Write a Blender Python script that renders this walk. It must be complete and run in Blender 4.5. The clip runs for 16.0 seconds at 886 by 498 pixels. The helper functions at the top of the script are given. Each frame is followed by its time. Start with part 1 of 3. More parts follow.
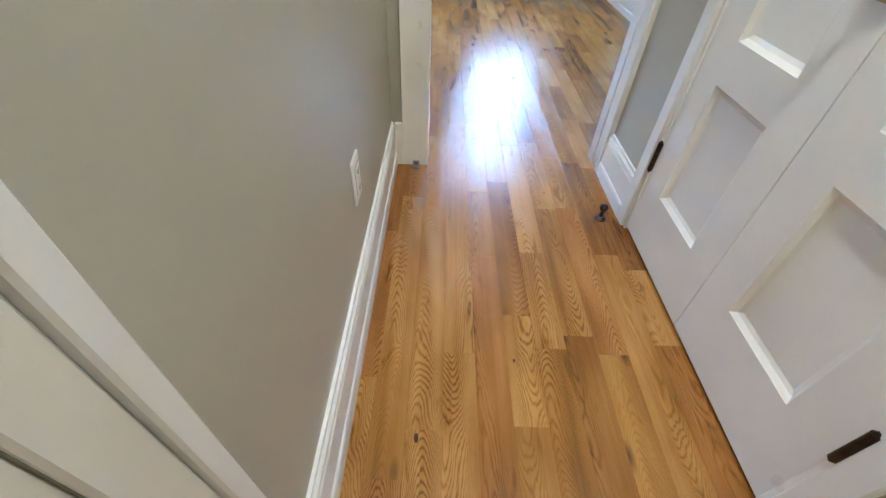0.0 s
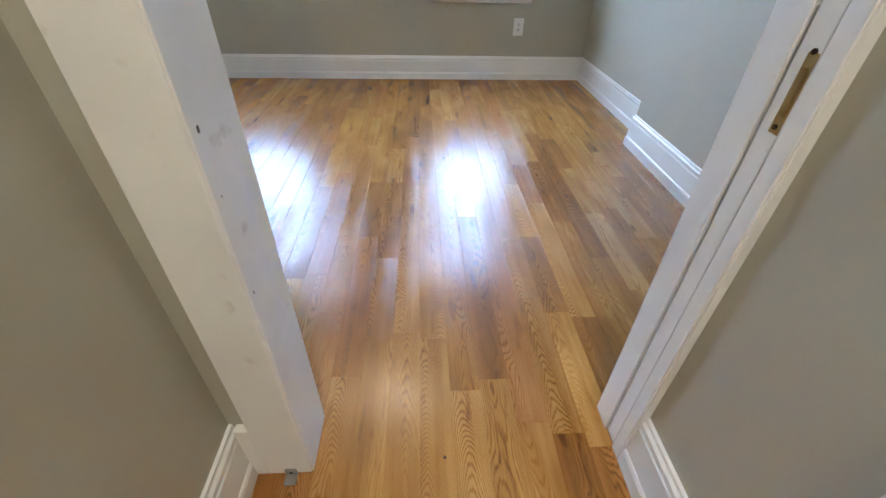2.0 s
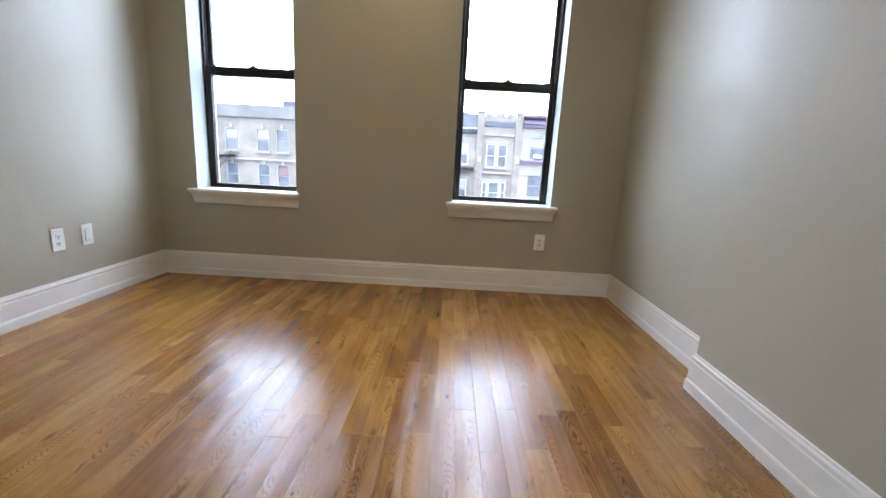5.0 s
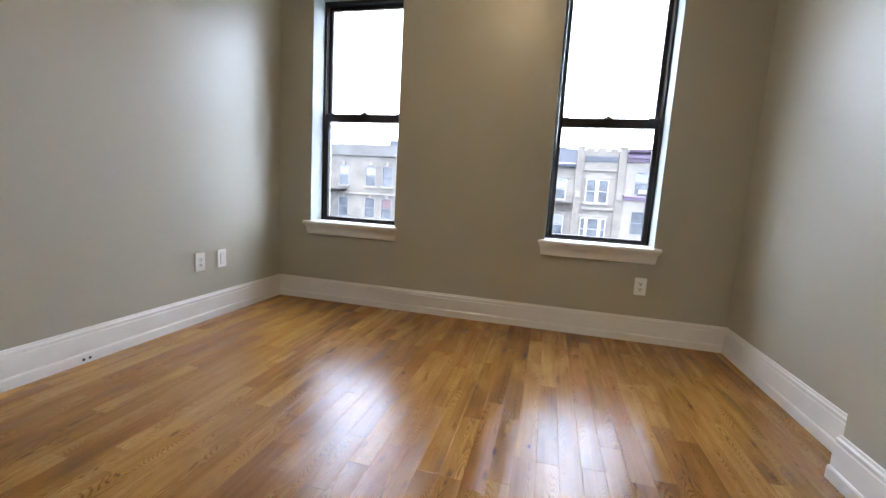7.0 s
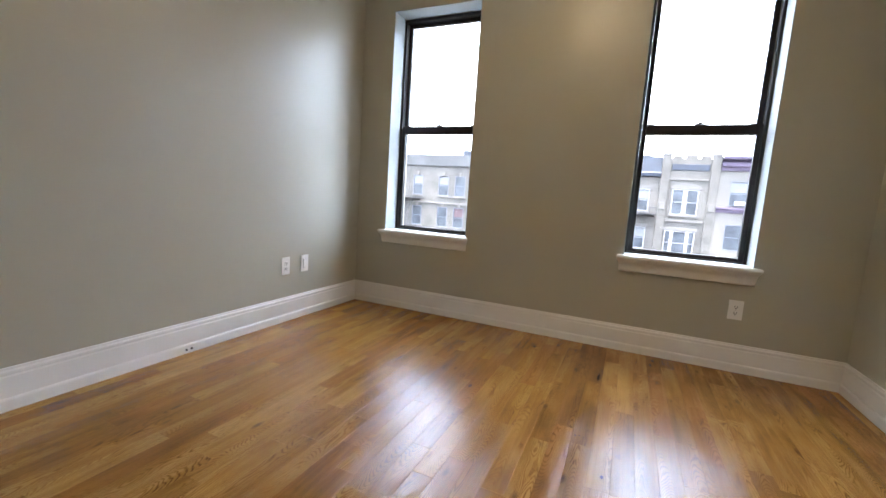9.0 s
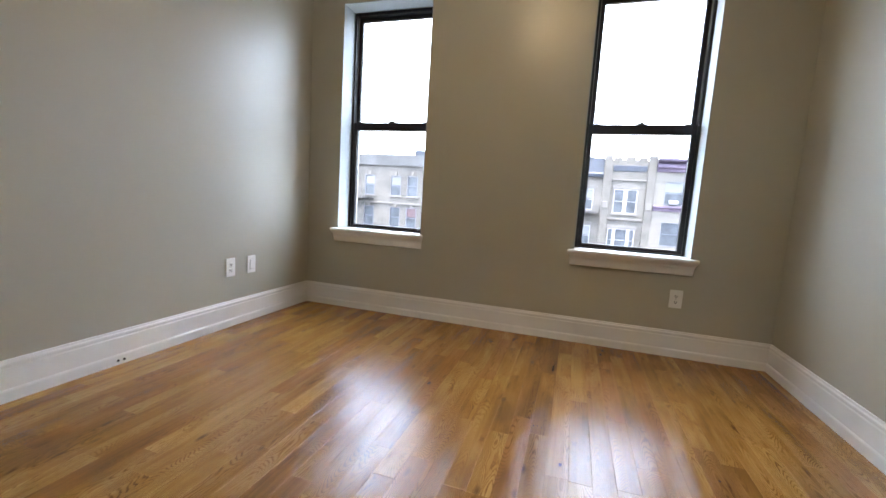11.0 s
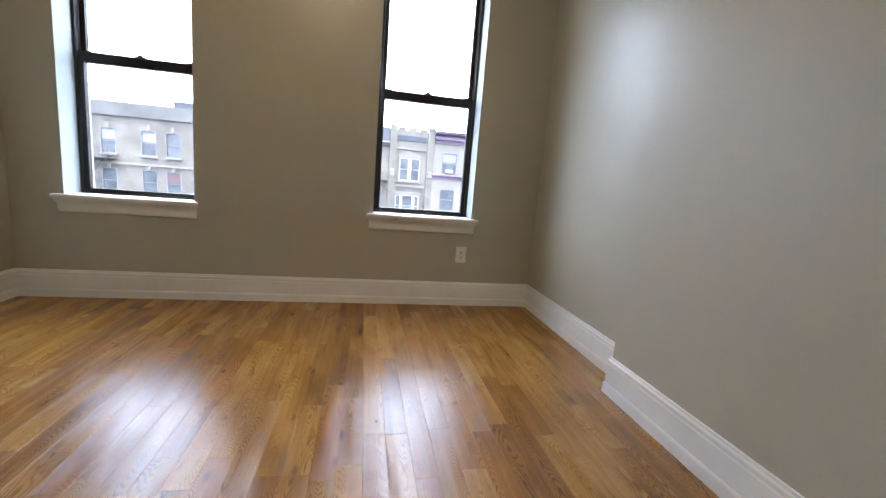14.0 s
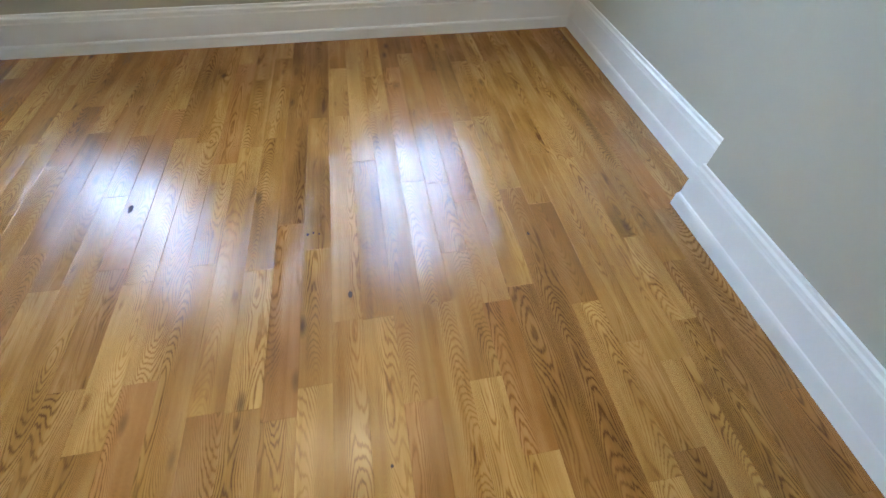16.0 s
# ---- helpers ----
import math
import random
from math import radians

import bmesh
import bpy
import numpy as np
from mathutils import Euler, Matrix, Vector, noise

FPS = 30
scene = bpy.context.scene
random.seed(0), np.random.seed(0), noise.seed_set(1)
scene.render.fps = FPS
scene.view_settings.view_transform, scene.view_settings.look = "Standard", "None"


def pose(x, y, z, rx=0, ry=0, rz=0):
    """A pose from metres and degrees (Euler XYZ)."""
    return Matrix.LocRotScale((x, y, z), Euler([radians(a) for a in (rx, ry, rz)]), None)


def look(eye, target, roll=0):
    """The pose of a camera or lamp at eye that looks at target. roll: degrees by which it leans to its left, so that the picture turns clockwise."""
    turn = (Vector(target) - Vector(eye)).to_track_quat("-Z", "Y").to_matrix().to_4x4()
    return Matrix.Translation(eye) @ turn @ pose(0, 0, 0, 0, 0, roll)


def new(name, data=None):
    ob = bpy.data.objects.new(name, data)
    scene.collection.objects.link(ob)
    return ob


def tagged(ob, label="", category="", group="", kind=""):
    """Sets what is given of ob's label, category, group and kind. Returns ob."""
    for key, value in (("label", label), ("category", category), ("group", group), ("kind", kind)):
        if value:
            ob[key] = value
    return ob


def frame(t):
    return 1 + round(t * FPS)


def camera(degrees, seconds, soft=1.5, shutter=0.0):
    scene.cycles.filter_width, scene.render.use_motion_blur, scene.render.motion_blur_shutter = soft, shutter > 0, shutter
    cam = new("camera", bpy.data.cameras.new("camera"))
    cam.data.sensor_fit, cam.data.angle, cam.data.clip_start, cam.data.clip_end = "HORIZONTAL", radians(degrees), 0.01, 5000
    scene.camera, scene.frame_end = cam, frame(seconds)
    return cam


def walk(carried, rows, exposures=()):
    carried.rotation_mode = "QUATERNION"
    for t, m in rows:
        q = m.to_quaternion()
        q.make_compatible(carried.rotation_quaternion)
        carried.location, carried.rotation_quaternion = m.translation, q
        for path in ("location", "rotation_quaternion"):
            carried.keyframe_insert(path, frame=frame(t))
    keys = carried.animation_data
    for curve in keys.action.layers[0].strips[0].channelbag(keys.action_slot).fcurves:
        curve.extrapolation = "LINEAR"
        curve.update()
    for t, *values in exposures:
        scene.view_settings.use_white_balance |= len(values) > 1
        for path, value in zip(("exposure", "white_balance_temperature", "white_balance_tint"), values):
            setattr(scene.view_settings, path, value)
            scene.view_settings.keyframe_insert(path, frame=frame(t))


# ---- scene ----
cam = camera(94.3, 16.0)
PATH = [
    (0, (0.452, 0.675, 0.922), (0.486, 2.123, -0.457), 3.2),
    (0.3, (0.502, 0.822, 0.946), (0.609, 2.302, -0.395), 3.5),
    (0.5, (0.556, 0.903, 0.969), (0.66, 2.405, -0.348), 2.0),
    (0.8, (0.572, 1.045, 0.976), (0.721, 2.576, -0.303), 2.3),
    (1, (0.564, 1.16, 0.968), (0.747, 2.713, -0.279), 2.9),
    (1.5, (0.579, 1.433, 0.971), (0.763, 3.002, -0.255), 1.9),
    (2, (0.655, 1.699, 0.967), (0.754, 3.282, -0.251), 1.4),
    (2.5, (0.68, 1.868, 0.986), (0.718, 3.478, -0.201), 1.7),
    (3, (0.666, 2.064, 0.989), (0.677, 3.737, -0.107), 1.8),
    (3.5, (0.692, 2.194, 0.953), (0.714, 3.979, 0.052), 2.5),
    (4, (0.71, 2.227, 0.932), (0.753, 4.105, 0.244), 3.1),
    (6.5, (0.777, 2.226, 0.96), (0.449, 4.179, 0.68), 3.4),
    (7, (0.765, 2.229, 0.961), (0.286, 4.152, 0.69), 3.4),
    (7.5, (0.79, 2.237, 0.973), (0.131, 4.107, 0.711), 3.4),
    (8, (0.78, 2.237, 0.972), (-0.029, 4.049, 0.724), 3.8),
    (10.5, (0.746, 2.252, 0.97), (0.002, 4.092, 0.727), 3.5),
    (11, (0.739, 2.257, 0.946), (0.145, 4.153, 0.714), 3.6),
    (11.5, (0.731, 2.269, 0.915), (0.302, 4.21, 0.695), 3.6),
    (12, (0.728, 2.268, 0.928), (0.459, 4.236, 0.692), 3.4),
    (12.5, (0.706, 2.279, 0.94), (0.622, 4.261, 0.685), 3.7),
    (13, (0.697, 2.287, 0.937), (0.784, 4.267, 0.672), 4.0),
    (13.5, (0.7, 2.298, 0.921), (0.936, 4.264, 0.64), 4.2),
    (14, (0.686, 2.304, 0.921), (1.077, 4.24, 0.604), 4.6),
    (14.5, (0.667, 2.331, 0.938), (1.04, 4.196, 0.318), 5.5),
    (15, (0.686, 2.456, 0.96), (0.921, 4.059, -0.212), 3.1),
    (15.5, (0.82, 2.753, 0.973), (1.016, 4.06, -0.528), 0.6),
    (16, (0.897, 3.126, 0.97), (1.153, 4.345, -0.595), 2.1),
]
EXPOSURES = [(0, 6.6, 5450, 1), (0.5, 6.5, 5450, 2), (1.0, 6.45, 5550, 2), (2.0, 6.45, 5900, 5), (3.0, 6.35, 6500, 6), (4.0, 6.15, 7300, 9), (8.0, 5.95, 7900, 11), (14.0, 5.9, 7800, 11), (15.0, 6.25, 7100, 5), (16, 6.4, 6100, 0)]
walk(cam, [(t, look(eye, target, roll)) for t, eye, target, roll in PATH], EXPOSURES)

# ---- world, sun and lamps ----
world = bpy.data.worlds.new("sky")
scene.world = world
world.use_nodes = True
wn, wl = world.node_tree.nodes, world.node_tree.links
sky = wn.new("ShaderNodeTexSky")
sky.sky_type, sky.sun_disc = "NISHITA", False
sky.sun_elevation, sky.sun_rotation = radians(80), radians(180)
sky.air_density, sky.dust_density, sky.ozone_density = 1.0, 4.0, 1.0
# a closed cloud layer over the clear sky, three times as bright overhead as at the horizon
up = wn.new("ShaderNodeSeparateXYZ")
wl.new(wn.new("ShaderNodeTexCoord").outputs["Generated"], up.inputs[0])
height = wn.new("ShaderNodeMapRange")
wl.new(up.outputs["Z"], height.inputs[0])
height.inputs[3].default_value, height.inputs[4].default_value = 0.333, 1.0
cloud = wn.new("ShaderNodeVectorMath")
cloud.operation = "SCALE"
cloud.inputs[0].default_value = (3.6, 4.7, 6.6)
wl.new(height.outputs[0], cloud.inputs["Scale"])
cover = wn.new("ShaderNodeMixRGB")
cover.inputs[0].default_value = 0.85
wl.new(sky.outputs["Color"], cover.inputs[1])
wl.new(cloud.outputs[0], cover.inputs[2])
wl.new(cover.outputs[0], wn["Background"].inputs["Color"])
wn["Background"].inputs["Strength"].default_value = 0.15

sun = new("sun", bpy.data.lights.new("sun", "SUN"))
sun.data.energy, sun.data.angle, sun.data.color = 0.5, radians(20), (1.0, 0.96, 0.9)
sun.matrix_world = look((0, -3.5, 20), (0, 0, 0))

# ---- measures ----
WEST, EAST, CHASE, NORTH, SOUTH = -1.453, 1.998, 1.867, 5.298, 2.262
CHASE_END, HALL_FACE, HALL_W, HALL_E, HALL_END = 3.935, 2.158, 0.261, 1.122, -1.6
CEIL, DOOR_L, DOOR_R, DOOR_H = 2.75, 0.404, 1.101, 2.05
WIN_Z0, WIN_Z1, FRAME_Y, OUT_Y = 0.672, 2.455, 5.462, 5.62
WINDOWS = ((-1.162, -0.405), (0.752, 1.493))
STREET = -8.6
FACADE = 39.0

# ---- materials ----


def material(name, color, rough=0.5, metal=0.0, **more):
    m = bpy.data.materials.new(name)
    m.use_nodes = True
    b = m.node_tree.nodes["Principled BSDF"]
    b.inputs["Base Color"].default_value = (*color, 1)
    b.inputs["Roughness"].default_value = rough
    b.inputs["Metallic"].default_value = metal
    for key, value in more.items():
        b.inputs[key.replace("_", " ")].default_value = value
    return m


def node(m, kind, **sets):
    n = m.node_tree.nodes.new(kind)
    for key, value in sets.items():
        n.inputs[key.replace("_", " ")].default_value = value
    return n


def link(m, a, b):
    m.node_tree.links.new(a, b)


def math_node(m, op, a, b=None, clamp=False):
    n = m.node_tree.nodes.new("ShaderNodeMath")
    n.operation, n.use_clamp = op, clamp
    for slot, value in enumerate((a, b)):
        if value is None:
            continue
        if isinstance(value, (int, float)):
            n.inputs[slot].default_value = value
        else:
            link(m, value, n.inputs[slot])
    return n.outputs[0]


def ramp(m, fac, stops):
    n = m.node_tree.nodes.new("ShaderNodeValToRGB")
    while len(n.color_ramp.elements) < len(stops):
        n.color_ramp.elements.new(0.5)
    for e, (at, color) in zip(n.color_ramp.elements, stops):
        e.position, e.color = at, (*color, 1)
    link(m, fac, n.inputs[0])
    return n.outputs[0]


def painted(name, color, rough, vary=0.04, bump=0.04, fine=220.0, large=1.7, dirt=None):
    """Paint with soft unevenness at a large scale and roller or brush grain at a small one."""
    m = material(name, color, rough)
    b = m.node_tree.nodes["Principled BSDF"]
    geo = m.node_tree.nodes.new("ShaderNodeNewGeometry")
    big, small = node(m, "ShaderNodeTexNoise", Scale=large, Detail=4.0), node(m, "ShaderNodeTexNoise", Scale=fine, Detail=2.0)
    link(m, geo.outputs["Position"], big.inputs["Vector"])
    link(m, geo.outputs["Position"], small.inputs["Vector"])
    lo, hi = tuple(c * (1 - vary) for c in color), tuple(min(1, c * (1 + vary)) for c in color)
    col = ramp(m, big.outputs["Fac"], [(0.3, lo), (0.7, hi)])
    if dirt:
        spots = node(m, "ShaderNodeTexNoise", Scale=23.0, Detail=5.0)
        link(m, geo.outputs["Position"], spots.inputs["Vector"])
        mix = m.node_tree.nodes.new("ShaderNodeMixRGB")
        link(m, ramp(m, spots.outputs["Fac"], [(0.66, (0, 0, 0)), (0.78, (0.6, 0.6, 0.6))]), mix.inputs[0])
        link(m, col, mix.inputs[1])
        mix.inputs[2].default_value = (*dirt, 1)
        col = mix.outputs[0]
    link(m, col, b.inputs["Base Color"])
    rr = m.node_tree.nodes.new("ShaderNodeMapRange")
    link(m, big.outputs["Fac"], rr.inputs[0])
    rr.inputs[3].default_value, rr.inputs[4].default_value = rough - 0.05, rough + 0.05
    link(m, rr.outputs[0], b.inputs["Roughness"])
    bp = node(m, "ShaderNodeBump", Strength=bump, Distance=0.002)
    link(m, small.outputs["Fac"], bp.inputs["Height"])
    link(m, bp.outputs[0], b.inputs["Normal"])
    return m


def oak(name, pale, mid, dark):
    """Satin-sealed flat-sawn oak: nested arches of open pores down each board, other on every board, with straight grain beside them."""
    m = material(name, mid, 0.3)
    b = m.node_tree.nodes["Principled BSDF"]
    tc = m.node_tree.nodes.new("ShaderNodeTexCoord")
    info = m.node_tree.nodes.new("ShaderNodeObjectInfo")
    rnd = info.outputs["Random"]
    shift = node(m, "ShaderNodeVectorMath")
    shift.operation = "SCALE"
    shift.inputs[0].default_value = (31.0, 57.0, 17.0)
    link(m, rnd, shift.inputs["Scale"])
    add = m.node_tree.nodes.new("ShaderNodeVectorMath")
    add.operation = "ADD"
    link(m, tc.outputs["Object"], add.inputs[0])
    link(m, shift.outputs[0], add.inputs[1])
    axes = m.node_tree.nodes.new("ShaderNodeSeparateXYZ")
    link(m, tc.outputs["Object"], axes.inputs[0])

    def stretched(sx, sy, scale, detail, distort=0.0, rough=0.5):
        mp = m.node_tree.nodes.new("ShaderNodeMapping")
        mp.inputs["Scale"].default_value = (sx, sy, 1)
        link(m, add.outputs[0], mp.inputs["Vector"])
        n = node(m, "ShaderNodeTexNoise", Scale=scale, Detail=detail, Distortion=distort, Roughness=rough)
        link(m, mp.outputs[0], n.inputs["Vector"])
        return n.outputs["Fac"]

    def times(a, k):
        return math_node(m, "MULTIPLY", a, k)

    def plus(a, k):
        return math_node(m, "ADD", a, k)

    def centred(a, k):
        return times(math_node(m, "SUBTRACT", a, 0.5), k)

    second, third = (math_node(m, "FRACT", times(rnd, k)) for k in (17.31, 41.77))
    # the arches: across the board squared, along the board with a slope of its own
    across = plus(axes.outputs["X"], centred(second, 0.075))
    slope = plus(centred(third, 3.0), 0.25)
    base = plus(times(math_node(m, "POWER", math_node(m, "ABSOLUTE", across), 2.0), 150.0), math_node(m, "MULTIPLY", axes.outputs["Y"], slope))
    base = plus(base, centred(stretched(9.0, 2.2, 1.0, 2.0, 0.2, 0.4), 0.95))
    base = plus(base, centred(stretched(240.0, 26.0, 1.0, 3.0), 0.030))
    wave = plus(times(math_node(m, "SINE", times(base, 185.0)), 0.5), 0.5)
    lines = math_node(m, "POWER", wave, 3.2)
    pores = stretched(420.0, 14.0, 1.0, 2.0)
    streak = stretched(60.0, 0.8, 1.0, 3.0)
    cloud = stretched(6.0, 2.2, 1.0, 2.0)
    strength = times(ramp(m, cloud, [(0.36, (0.22, 0.22, 0.22)), (0.58, (1, 1, 1))]), GRAIN)
    tone = times(math_node(m, "MULTIPLY", lines, plus(centred(pores, 1.6), 0.9)), -1.0)
    tone = math_node(m, "MULTIPLY", plus(tone, 0.33), strength)
    tone = plus(tone, centred(pores, 0.22))
    tone = plus(tone, centred(streak, 0.50))
    tone = plus(tone, centred(rnd, 0.14))
    tone = plus(tone, centred(stretched(11.0, 2.6, 1.0, 3.0, 0.4), 0.95))
    fleck = ramp(m, stretched(26.0, 5.0, 1.0, 3.0, 0.5), [(0.64, (0, 0, 0)), (0.76, (1, 1, 1))])
    tone = math_node(m, "SUBTRACT", tone, times(fleck, 0.38))
    tone = math_node(m, "ADD", tone, 0.50, clamp=True)
    col = ramp(m, tone, [(0.05, dark), (0.5, mid), (0.92, pale)])
    knot = m.node_tree.nodes.new("ShaderNodeTexVoronoi")
    knot.inputs["Scale"].default_value = 1.0
    kp = m.node_tree.nodes.new("ShaderNodeMapping")
    kp.inputs["Scale"].default_value = (11.0, 4.0, 1)
    link(m, add.outputs[0], kp.inputs["Vector"])
    link(m, kp.outputs[0], knot.inputs["Vector"])
    few = ramp(m, stretched(5.0, 1.7, 1.0, 1.0), [(0.50, (0, 0, 0)), (0.56, (1, 1, 1))])
    spot = math_node(m, "MULTIPLY", ramp(m, knot.outputs["Distance"], [(0.03, (1, 1, 1)), (0.16, (0, 0, 0))]), few)
    mix = m.node_tree.nodes.new("ShaderNodeMixRGB")
    link(m, times(spot, 0.85), mix.inputs[0])
    link(m, col, mix.inputs[1])
    mix.inputs[2].default_value = (0.06, 0.025, 0.009, 1)
    link(m, mix.outputs[0], b.inputs["Base Color"])
    geo = m.node_tree.nodes.new("ShaderNodeNewGeometry")
    sheen = node(m, "ShaderNodeTexNoise", Scale=3.0, Detail=4.0)
    link(m, geo.outputs["Position"], sheen.inputs["Vector"])
    rr = m.node_tree.nodes.new("ShaderNodeMapRange")
    link(m, plus(sheen.outputs["Fac"], centred(second, 0.5)), rr.inputs[0])
    rr.inputs[3].default_value, rr.inputs[4].default_value = SATIN
    link(m, rr.outputs[0], b.inputs["Roughness"])
    bp = node(m, "ShaderNodeBump", Strength=0.24, Distance=0.001)
    link(m, math_node(m, "SUBTRACT", times(pores, 0.8), times(lines, 0.5)), bp.inputs["Height"])
    link(m, bp.outputs[0], b.inputs["Normal"])
    b.inputs["Specular IOR Level"].default_value = 0.45
    return m


GRAIN, SATIN = 0.50, (0.215, 0.262)


def masonry(name, brick, mortar, scale=1.0):
    m = material(name, brick, 0.9)
    b = m.node_tree.nodes["Principled BSDF"]
    tc = m.node_tree.nodes.new("ShaderNodeTexCoord")
    mp = m.node_tree.nodes.new("ShaderNodeMapping")
    mp.inputs["Rotation"].default_value = (radians(90), 0, 0)
    link(m, tc.outputs["Object"], mp.inputs["Vector"])
    br = node(m, "ShaderNodeTexBrick", Scale=scale, Mortar_Size=0.008, Brick_Width=0.22, Row_Height=0.075)
    br.inputs["Color1"].default_value = (*brick, 1)
    br.inputs["Color2"].default_value = (*(c * 0.82 for c in brick), 1)
    br.inputs["Mortar"].default_value = (*mortar, 1)
    link(m, mp.outputs[0], br.inputs["Vector"])
    big = node(m, "ShaderNodeTexNoise", Scale=0.8, Detail=6.0)
    link(m, tc.outputs["Object"], big.inputs["Vector"])
    mix = m.node_tree.nodes.new("ShaderNodeMixRGB")
    mix.blend_type = "MULTIPLY"
    mix.inputs[0].default_value = 1.0
    link(m, br.outputs["Color"], mix.inputs[1])
    link(m, ramp(m, big.outputs["Fac"], [(0.35, (0.66, 0.66, 0.68)), (0.65, (1, 1, 1))]), mix.inputs[2])
    link(m, mix.outputs[0], b.inputs["Base Color"])
    return m


WALL = painted("sage_wall_paint", (0.42, 0.405, 0.33), 0.40, 0.03, 0.05)
WALL.node_tree.nodes["Principled BSDF"].inputs["Specular IOR Level"].default_value = 0.8
CEILING = painted("ceiling_paint", (0.78, 0.77, 0.74), 0.8, 0.02, 0.05)
TRIM = painted("white_trim_paint", (0.78, 0.775, 0.755), 0.3, 0.03, 0.06, 90.0, 6.0)
TRIM_WORN = painted("white_trim_paint_worn", (0.76, 0.75, 0.72), 0.34, 0.05, 0.12, 70.0, 7.0, (0.5, 0.44, 0.36))
# trim white darkened here; the colour holds down the daylight on the reveals
REVEAL = painted("dulled_reveal_paint", (0.34, 0.38, 0.38), 0.6, 0.02, 0.05)
BLACK = painted("black_window_paint", (0.006, 0.006, 0.009), 0.5, 0.1, 0.05)
PLASTIC = material("white_plastic", (0.8, 0.8, 0.78), 0.3)
SLOT = material("dark_slot", (0.01, 0.01, 0.01), 0.7)
BRONZE = painted("oil_rubbed_bronze", (0.045, 0.028, 0.02), 0.35, 0.3, 0.1, 60.0, 30.0)
BRONZE.node_tree.nodes["Principled BSDF"].inputs["Metallic"].default_value = 0.7
BRASS = painted("aged_brass", (0.42, 0.29, 0.12), 0.3, 0.2, 0.08, 80.0, 20.0)
BRASS.node_tree.nodes["Principled BSDF"].inputs["Metallic"].default_value = 1.0
STEEL = painted("grey_steel", (0.3, 0.29, 0.28), 0.4, 0.2, 0.1, 80.0, 20.0)
STEEL.node_tree.nodes["Principled BSDF"].inputs["Metallic"].default_value = 0.6
SUBFLOOR = painted("subfloor_joint", (0.05, 0.025, 0.01), 0.8, 0.2)
KNOT = material("dark_knot", (0.04, 0.016, 0.008), 0.8, Specular_IOR_Level=0.2)
SEAM = material("grey_seam", (0.25, 0.24, 0.23), 0.5)
CHIP = material("bare_chip", (0.12, 0.10, 0.08), 0.9)
OAK = [
    oak("oak_golden", (0.50, 0.262, 0.078), (0.325, 0.147, 0.028), (0.12, 0.042, 0.007)),
    oak("oak_pale", (0.57, 0.320, 0.100), (0.385, 0.185, 0.039), (0.15, 0.055, 0.011)),
    oak("oak_russet", (0.45, 0.212, 0.062), (0.293, 0.120, 0.023), (0.10, 0.032, 0.006)),
    oak("oak_umber", (0.41, 0.205, 0.060), (0.268, 0.114, 0.023), (0.10, 0.034, 0.006)),
]
# grey tint darkens the view outside and its reflections in the floor
GLASS = material("dimming_glass", (0.50, 0.51, 0.535), 0.0, Transmission_Weight=1.0, IOR=1.01)
# house bricks, stone, cream and whites darkened to stand in for dimmer daylight
TAN = masonry("dimmed_tan_brick", (0.09, 0.083, 0.072), (0.13, 0.125, 0.118))
BUFF = masonry("dimmed_buff_brick", (0.105, 0.093, 0.08), (0.14, 0.134, 0.125))
CREAM = painted("dimmed_cream_facade", (0.115, 0.106, 0.094), 0.8, 0.08, 0.1, 30.0, 0.8)
STONE = painted("dimmed_limestone", (0.10, 0.095, 0.088), 0.85, 0.12, 0.2, 20.0, 1.2)
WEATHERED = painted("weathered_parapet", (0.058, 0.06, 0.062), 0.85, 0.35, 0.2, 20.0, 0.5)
SLATE = painted("blue_grey_slate", (0.014, 0.020, 0.032), 0.6, 0.2, 0.2, 12.0, 2.0)
PLUM = painted("plum_cornice", (0.08, 0.06, 0.095), 0.6, 0.15, 0.1, 20.0, 1.0)
FAR_WHITE = painted("dimmed_white_window_frame", (0.21, 0.21, 0.22), 0.5, 0.05)
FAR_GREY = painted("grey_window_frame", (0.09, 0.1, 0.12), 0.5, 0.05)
FAR_GLASS = painted("dark_far_glass", (0.06, 0.068, 0.078), 0.2, 0.4, 0.02, 3.0, 0.9)
DRAPE = painted("dimmed_pale_blind", (0.13, 0.135, 0.14), 0.8, 0.1)
RED_DRAPE = painted("red_blind", (0.075, 0.045, 0.05), 0.8, 0.1)
IRON = material("black_iron", (0.03, 0.03, 0.035), 0.5)
ASPHALT = painted("asphalt", (0.05, 0.05, 0.052), 0.9, 0.2, 0.4, 40.0, 0.5)
CONCRETE = painted("concrete", (0.32, 0.31, 0.29), 0.9, 0.1, 0.3, 30.0, 0.7)
LAMP, HALL_LAMP = (material("lamp_diffuser", (0.9, 0.88, 0.82), 0.4, Emission_Color=(1.0, green, blue, 1), Emission_Strength=power) for power, green, blue in ((6.0, 0.80, 0.56), (3.0, 0.86, 0.70)))

# ---- building blocks ----


def box(bm, x0, x1, y0, y1, z0, z1):
    v = [bm.verts.new((x, y, z)) for z in (z0, z1) for x, y in ((x0, y0), (x1, y0), (x1, y1), (x0, y1))]
    for f in ((3, 2, 1, 0), (4, 5, 6, 7), (0, 1, 5, 4), (1, 2, 6, 5), (2, 3, 7, 6), (3, 0, 4, 7)):
        bm.faces.new([v[n] for n in f])


def rounded(bm, width, segments=1):
    bmesh.ops.bevel(bm, geom=bm.edges[:], offset=width, segments=segments, affect="EDGES", clamp_overlap=True)


